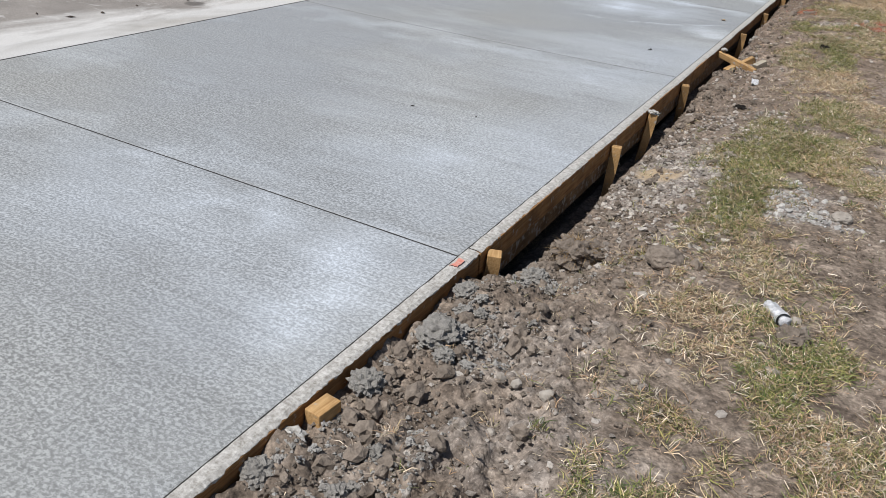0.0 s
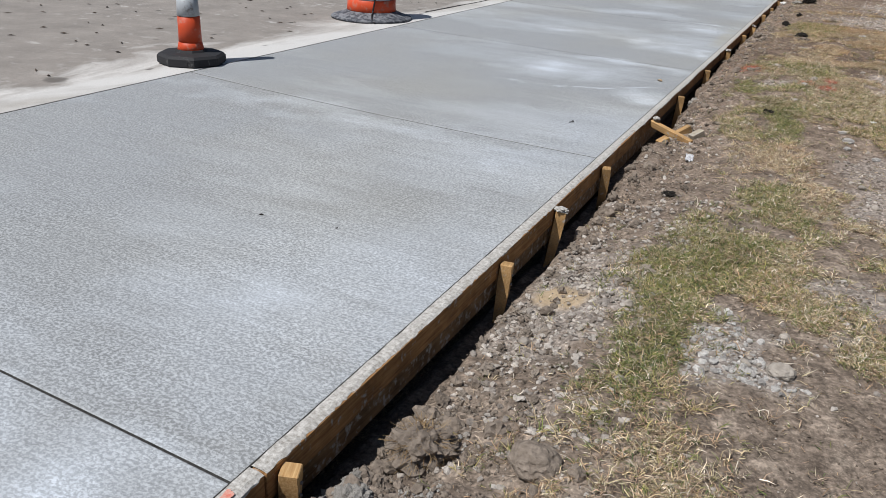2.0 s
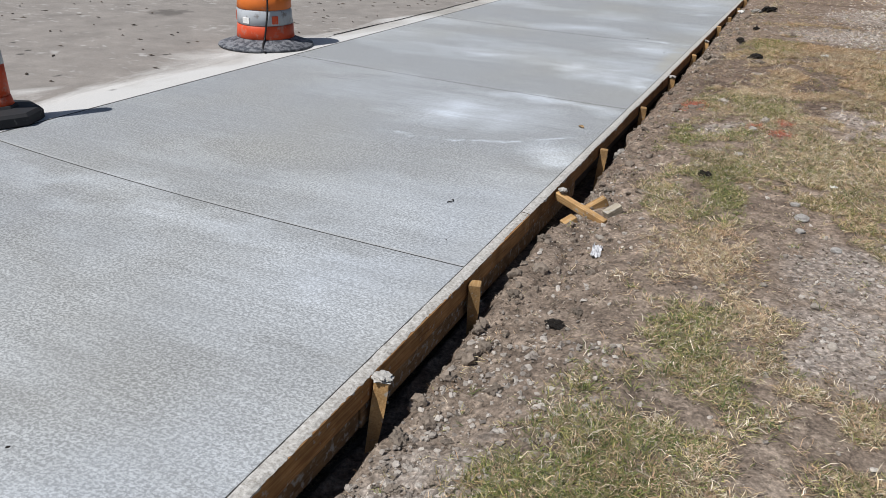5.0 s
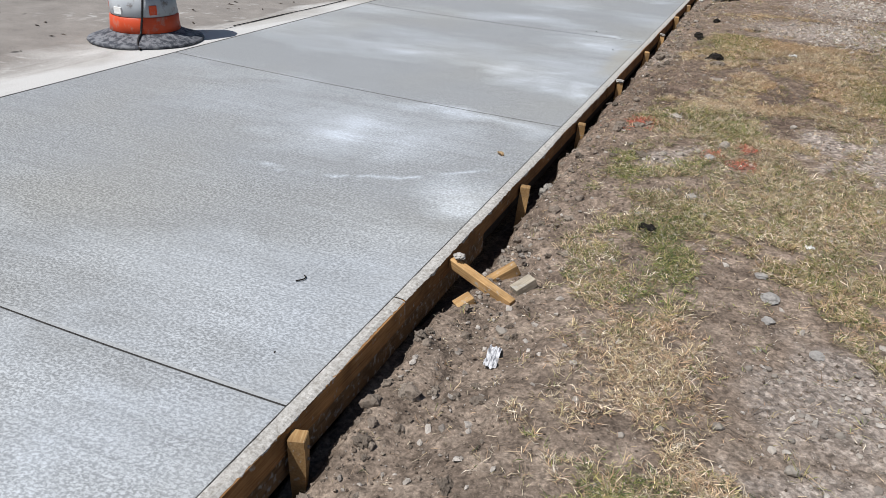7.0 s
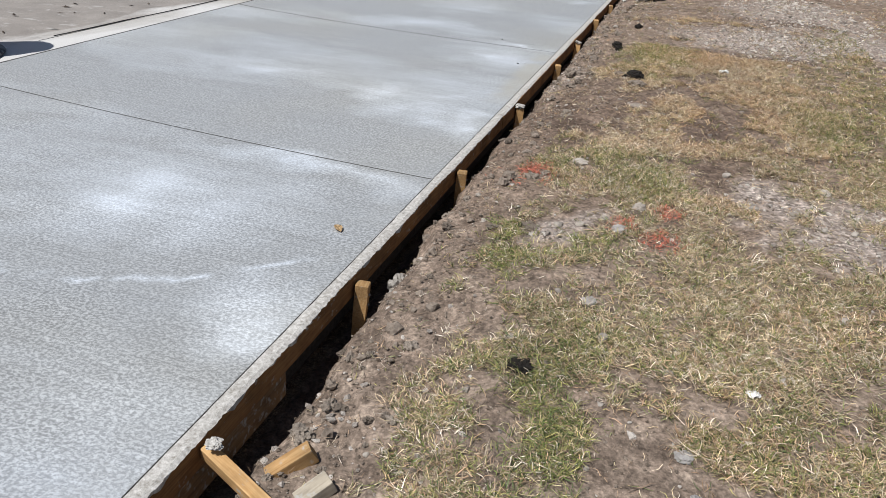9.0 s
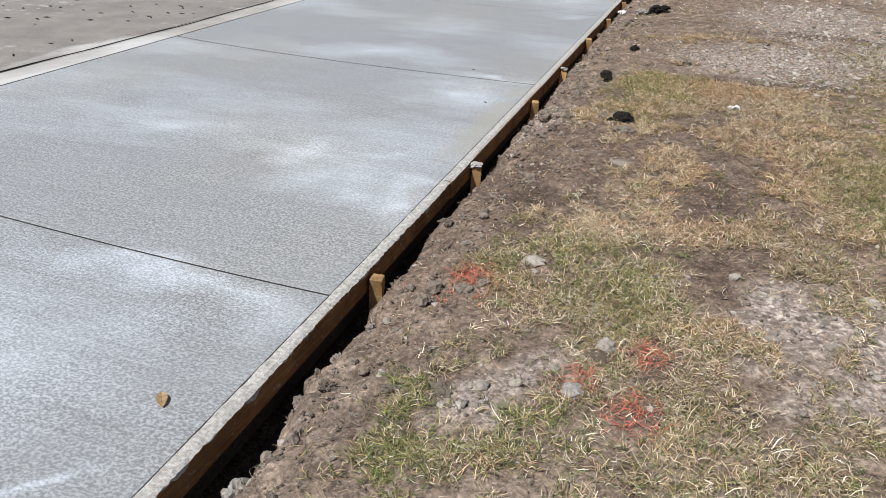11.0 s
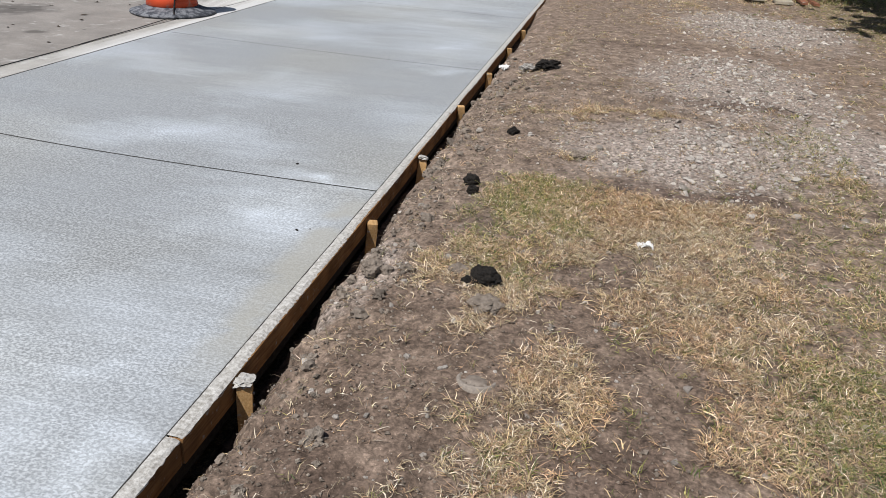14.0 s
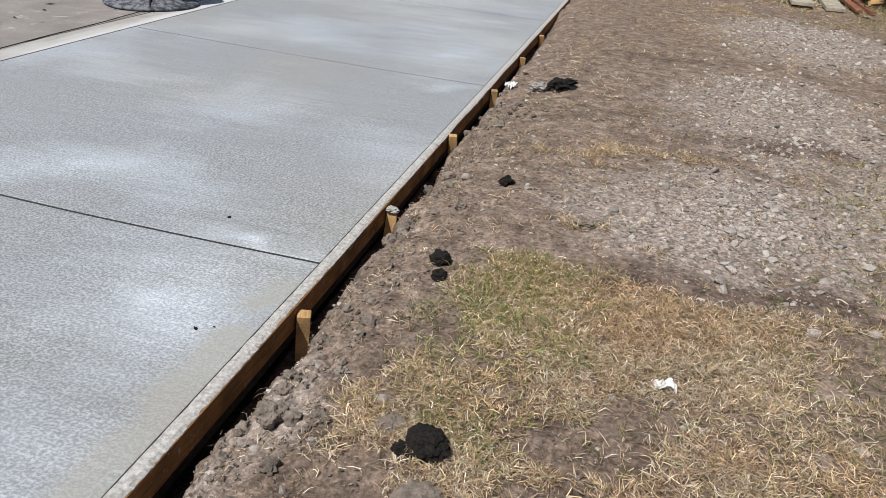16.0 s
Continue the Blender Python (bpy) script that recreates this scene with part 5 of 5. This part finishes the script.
gx, gy = pick(rng, 3600, -1.06, -0.45, 3.1, 5.5, lambda x, y: (0.35 + 0.65 * masks(x, y)[2]) * step(np.hypot(x + 0.90, (y - 4.30) * 0.8), 0.10, 0.15))
scatter("gravel", gx, gy, sizes(rng, len(gx), 0.004, 0.015, 2.0), 0.65, M_GRAVEL, "grey crushed stone on the trench bank", "gravel", rng)
gx, gy = pick(rng, 2200, -0.5, 0.2, 3.5, 4.6, lambda x, y: step(masks(x, y)[2], 0.3, 0.7))
scatter("gravel", gx, gy, sizes(rng, len(gx), 0.004, 0.015, 2.0), 0.65, M_PALEGRAVEL, "patch of pale crushed stone in the grass", "gravel", rng)
for q in range(150):
    x, y, r = -1.166 + float(rng.uniform(0.09, 0.26) if q < 46 else rng.uniform(0.13, 0.34)), float(rng.uniform(3.0, 6.6) if q < 46 else rng.uniform(6.6, 14.5)), float(rng.uniform(0.010, 0.034) * (1 if q < 46 else rng.uniform(0.5, 1.0)))
    ob = new("clod", CLOD_SHAPES[q % 12])
    ob.parent = ground
    ob.matrix_world = pose(x, y, ground_z(x, y) + r * 0.35, float(rng.normal(0, 25)), float(rng.normal(0, 25)), q * 53) @ Matrix.Diagonal((r, r * 0.85, r, 1))

STONE_SHAPES = [mesh_from("stone", rock(1.0, s + 60, 0.62, 0.3, 2, 1.1), M_STONE) for s in range(7)]
for q in range(150):
    while True:
        x, y = float(rng.uniform(-1.0, 1.0)), float(rng.uniform(1.6, 13.5))
        t_, g_, s_, d_, w_ = masks(np.array([x]), np.array([y]))
        if rng.uniform() < 0.12 + 0.8 * float(s_[0]):
            break
    r = float(sizes(rng, 1, 0.010, 0.026, 2.0)[0])
    ob = new("stone", STONE_SHAPES[q % 7])
    ob.parent = ground
    ob.matrix_world = pose(x, y, ground_z(x, y) + r * 0.25, float(rng.normal(0, 12)), float(rng.normal(0, 12)), q * 67) @ Matrix.Diagonal((r, r * 0.8, r, 1))


# ---- dry leaf bits blown over the street ----
def street_litter():
    rng = np.random.default_rng(31)
    n = 420
    x, y = rng.uniform(-10.5, -4.95, n), rng.uniform(3.5, 20.0, n)
    a, L, w = rng.uniform(-0.9, 0.9, n), rng.uniform(0.015, 0.055, n), rng.uniform(0.006, 0.016, n)
    u = np.stack([np.cos(a), np.sin(a), np.zeros(n)], -1) * L[:, None]
    v = np.stack([-np.sin(a), np.cos(a), np.zeros(n)], -1) * w[:, None]
    c = np.stack([x, y, np.full(n, 0.001)], -1)
    top = np.array((0, 0, 0.008)) * rng.uniform(0.4, 1.6, (n, 1))
    V = np.stack([c - u, c + v, c + u, c - v, c + top], 1).reshape(-1, 3)
    i = np.arange(n) * 5
    F = np.concatenate([np.stack([i + k, i + (k + 1) % 4, i + 4], -1)[:, ::-1] for k in range(4)])
    tagged(arrays("leaf_litter", V, F, M_LITTER), "small dark curled leaf bits blown over the street", "leaf litter", kind="stuff")


M_LITTER = islands("dark_leaf_bits", (0.035, 0.027, 0.022), (0.12, 0.095, 0.075))
street_litter()


# ---- grass ----
RED_SPOTS = ((-0.82, 9.03, 0.12), (-0.80, 9.12, 0.05), (-0.11, 8.79, 0.05), (-0.12, 8.50, 0.07), (-0.3, 8.6, 0.05), (-0.95, 9.05, 0.06))


DRY = np.array([(0.58, 0.46, 0.27), (0.52, 0.40, 0.25), (0.65, 0.55, 0.38), (0.45, 0.30, 0.175), (0.75, 0.66, 0.51), (0.30, 0.21, 0.14), (0.47, 0.40, 0.22), (0.41, 0.28, 0.17), (0.34, 0.25, 0.17)]) * np.array((0.99, 1.0, 1.06))
FRESH = np.array([(0.15, 0.185, 0.055), (0.25, 0.255, 0.085), (0.36, 0.325, 0.125), (0.10, 0.135, 0.055), (0.21, 0.225, 0.10)])


def build_grass(name, cx, cy, rng, greenish, length, upright, width, label, per=8, spread=0.016):
    """Tufts of narrow bent blades; the blades of a tuft share their tone and lean."""
    m = len(cx)
    count = rng.integers(max(1, per // 2), per + per // 2 + 1, m)
    tuft = np.repeat(np.arange(m), count)
    n = len(tuft)
    out = rng.uniform(0, 6.283, n)
    away = spread * np.sqrt(rng.uniform(0, 1, n)) * rng.uniform(0.5, 1.6, m)[tuft]
    x, y = cx[tuft] + away * np.cos(out), cy[tuft] + away * np.sin(out)
    lean = rng.uniform(0, 6.283, m)[tuft]
    a = np.where(rng.uniform(0, 1, n) < 0.55, out + rng.normal(0, 0.7, n), lean + rng.normal(0, 0.9, n))
    L = length * rng.uniform(0.4, 1.25, n) * rng.uniform(0.6, 1.35, m)[tuft]
    e = np.clip(rng.normal(upright, 0.28, n) + rng.normal(0, 0.18, m)[tuft], 0.02, 1.45)
    bend = rng.normal(0, 0.7, n)
    root = np.stack([x, y, height(x, y, False) + rng.uniform(-0.003, 0.012, n)], -1)
    d1 = np.stack([np.cos(a) * np.cos(e), np.sin(a) * np.cos(e), np.sin(e)], -1)
    a2, e2 = a + bend, e * rng.uniform(-0.2, 0.7, n) - 0.1
    d2 = np.stack([np.cos(a2) * np.cos(e2), np.sin(a2) * np.cos(e2), np.sin(e2)], -1)
    mid = root + d1 * (L * 0.5)[:, None]
    tip = mid + d2 * (L * 0.5)[:, None]
    roll = rng.normal(0, 0.7, n)
    side = np.stack([-np.sin(a), np.cos(a), np.zeros(n)], -1)
    side = (side * np.cos(roll)[:, None] + np.cross(d1, side) * np.sin(roll)[:, None]) * (width * rng.uniform(0.6, 1.3, n))[:, None] * 0.5
    V = np.stack([root - side, root + side, mid + side * 0.9, mid - side * 0.9, tip], 1).reshape(-1, 3)
    i = np.arange(n) * 5
    ob = arrays(name, V, [np.stack([i, i + 1, i + 2, i + 3], -1), np.stack([i + 3, i + 2, i + 4], -1)], M_BLADE)
    own = rng.uniform(0, 1, n) < 0.5
    kind = np.where(own, rng.integers(0, len(DRY), n), rng.integers(0, len(DRY), m)[tuft])
    col = DRY[kind]
    g = np.clip(greenish, 0, 1)
    isg = np.where(own, rng.uniform(0, 1, n), rng.uniform(0, 1, m)[tuft]) < g[tuft]
    col[isg] = FRESH[rng.integers(0, len(FRESH), n)][isg]
    col = col * rng.uniform(0.55, 1.40, (n, 1)) * rng.uniform(0.72, 1.22, m)[tuft][:, None] * (0.8 + 0.4 * fbm(x, y, 2.5, 3, 70))[:, None]
    gold = (step(y, 9.0, 10.4) * (0.35 + 0.65 * step(fbm(x, y, 1.6, 3, 29), 0.4, 0.6)))[:, None]
    col = col * (1 - gold + gold * np.array((1.03, 0.98, 0.91)))
    rust = (step(fbm(x, y, 3.1, 3, 141), 0.52, 0.66) * (1 - g[tuft]))[:, None]
    col = col * (1 - rust + rust * np.array((1.02, 0.96, 0.92)))
    for sx, sy, r in RED_SPOTS:
        hit = (np.hypot((x - sx), (y - sy) * 0.8) < r * (0.6 + 0.9 * rng.uniform(0, 1, n))) & (rng.uniform(0, 1, n) < 0.7)
        col[hit] = np.array((0.60, 0.19, 0.13)) * rng.uniform(0.6, 1.2, (int(hit.sum()), 1))
    tint_points(ob, "tint", np.repeat(col, 5, 0))
    return tagged(ob, label, "grass", kind="stuff")


def grass_all():
    rng = np.random.default_rng(23)

    def mat_of(x, y):
        t = masks(x, y)[0]
        ragged = t + 0.55 * (fbm(x, y, 13.0, 3, 171) - 0.5)
        return np.clip(0.012 + step(ragged, 0.15, 0.46) * (0.35 + 0.65 * t), 0, 1) * (1 - 0.55 * step(x, 0.55, 1.05))

    x, y = pick(rng, 205000, -1.0, 1.3, 1.5, 14.2, mat_of)
    t, g, s, d, w = masks(x, y)
    build_grass("dry_grass", x, y, rng, 0.17 + 0.42 * g - 0.2 * w + 0.12 * step(-y, -6.0, -4.5) - 0.08 * step(y, 9.2, 10.2) + 0.22 * step(y, 6.6, 7.2) * step(-y, -9.0, -8.4), 0.040, 0.52, 0.0022, "short matted dry yellow grass on bare soil")
    x, y = pick(rng, 50000, -1.0, 1.3, 1.5, 14.2, lambda x, y: masks(x, y)[1])
    build_grass("green_grass", x, y, rng, np.full(len(x), 0.72), 0.042, 0.65, 0.0023, "patchy short green grass")
    x, y = pick(rng, 16000, -1.05, 1.2, 1.5, 14.2, lambda x, y: 0.5 + 0 * x)
    build_grass("straw_litter", x, y, rng, np.full(len(x), 0.03), 0.034, 0.06, 0.0015, "loose dry straw bits lying over the soil", 2, 0.05)
    x, y = pick(rng, 16000, 1.3, 4.6, 6.5, 24.0, lambda x, y: 0.04 + 0.96 * masks(x, y)[0])
    t, g, s, d, w = masks(x, y)
    build_grass("dry_grass", x, y, rng, 0.2 + 0.5 * g, 0.065, 0.35, 0.0035, "thin dry grass on the worn lot", 6, 0.03)
    x, y = pick(rng, 10000, -1.0, 1.3, 14.2, 24.0, lambda x, y: 0.05 + 0.9 * masks(x, y)[0])
    t, g, s, d, w = masks(x, y)
    build_grass("dry_grass", x, y, rng, 0.15 + 0.5 * g, 0.055, 0.3, 0.003, "thin dry grass on the worn lot", 6, 0.03)
    x, y = pick(rng, 9000, -0.8, 9.0, 22.0, 33.0, lambda x, y: 0.25 + 0.75 * step(fbm(x, y, 1.0, 3, 15), 0.35, 0.5))
    build_grass("green_grass", x, y, rng, np.full(len(x), 0.6), 0.11, 0.7, 0.009, "short green lawn beyond the lumber", 5, 0.05)


grass_all()
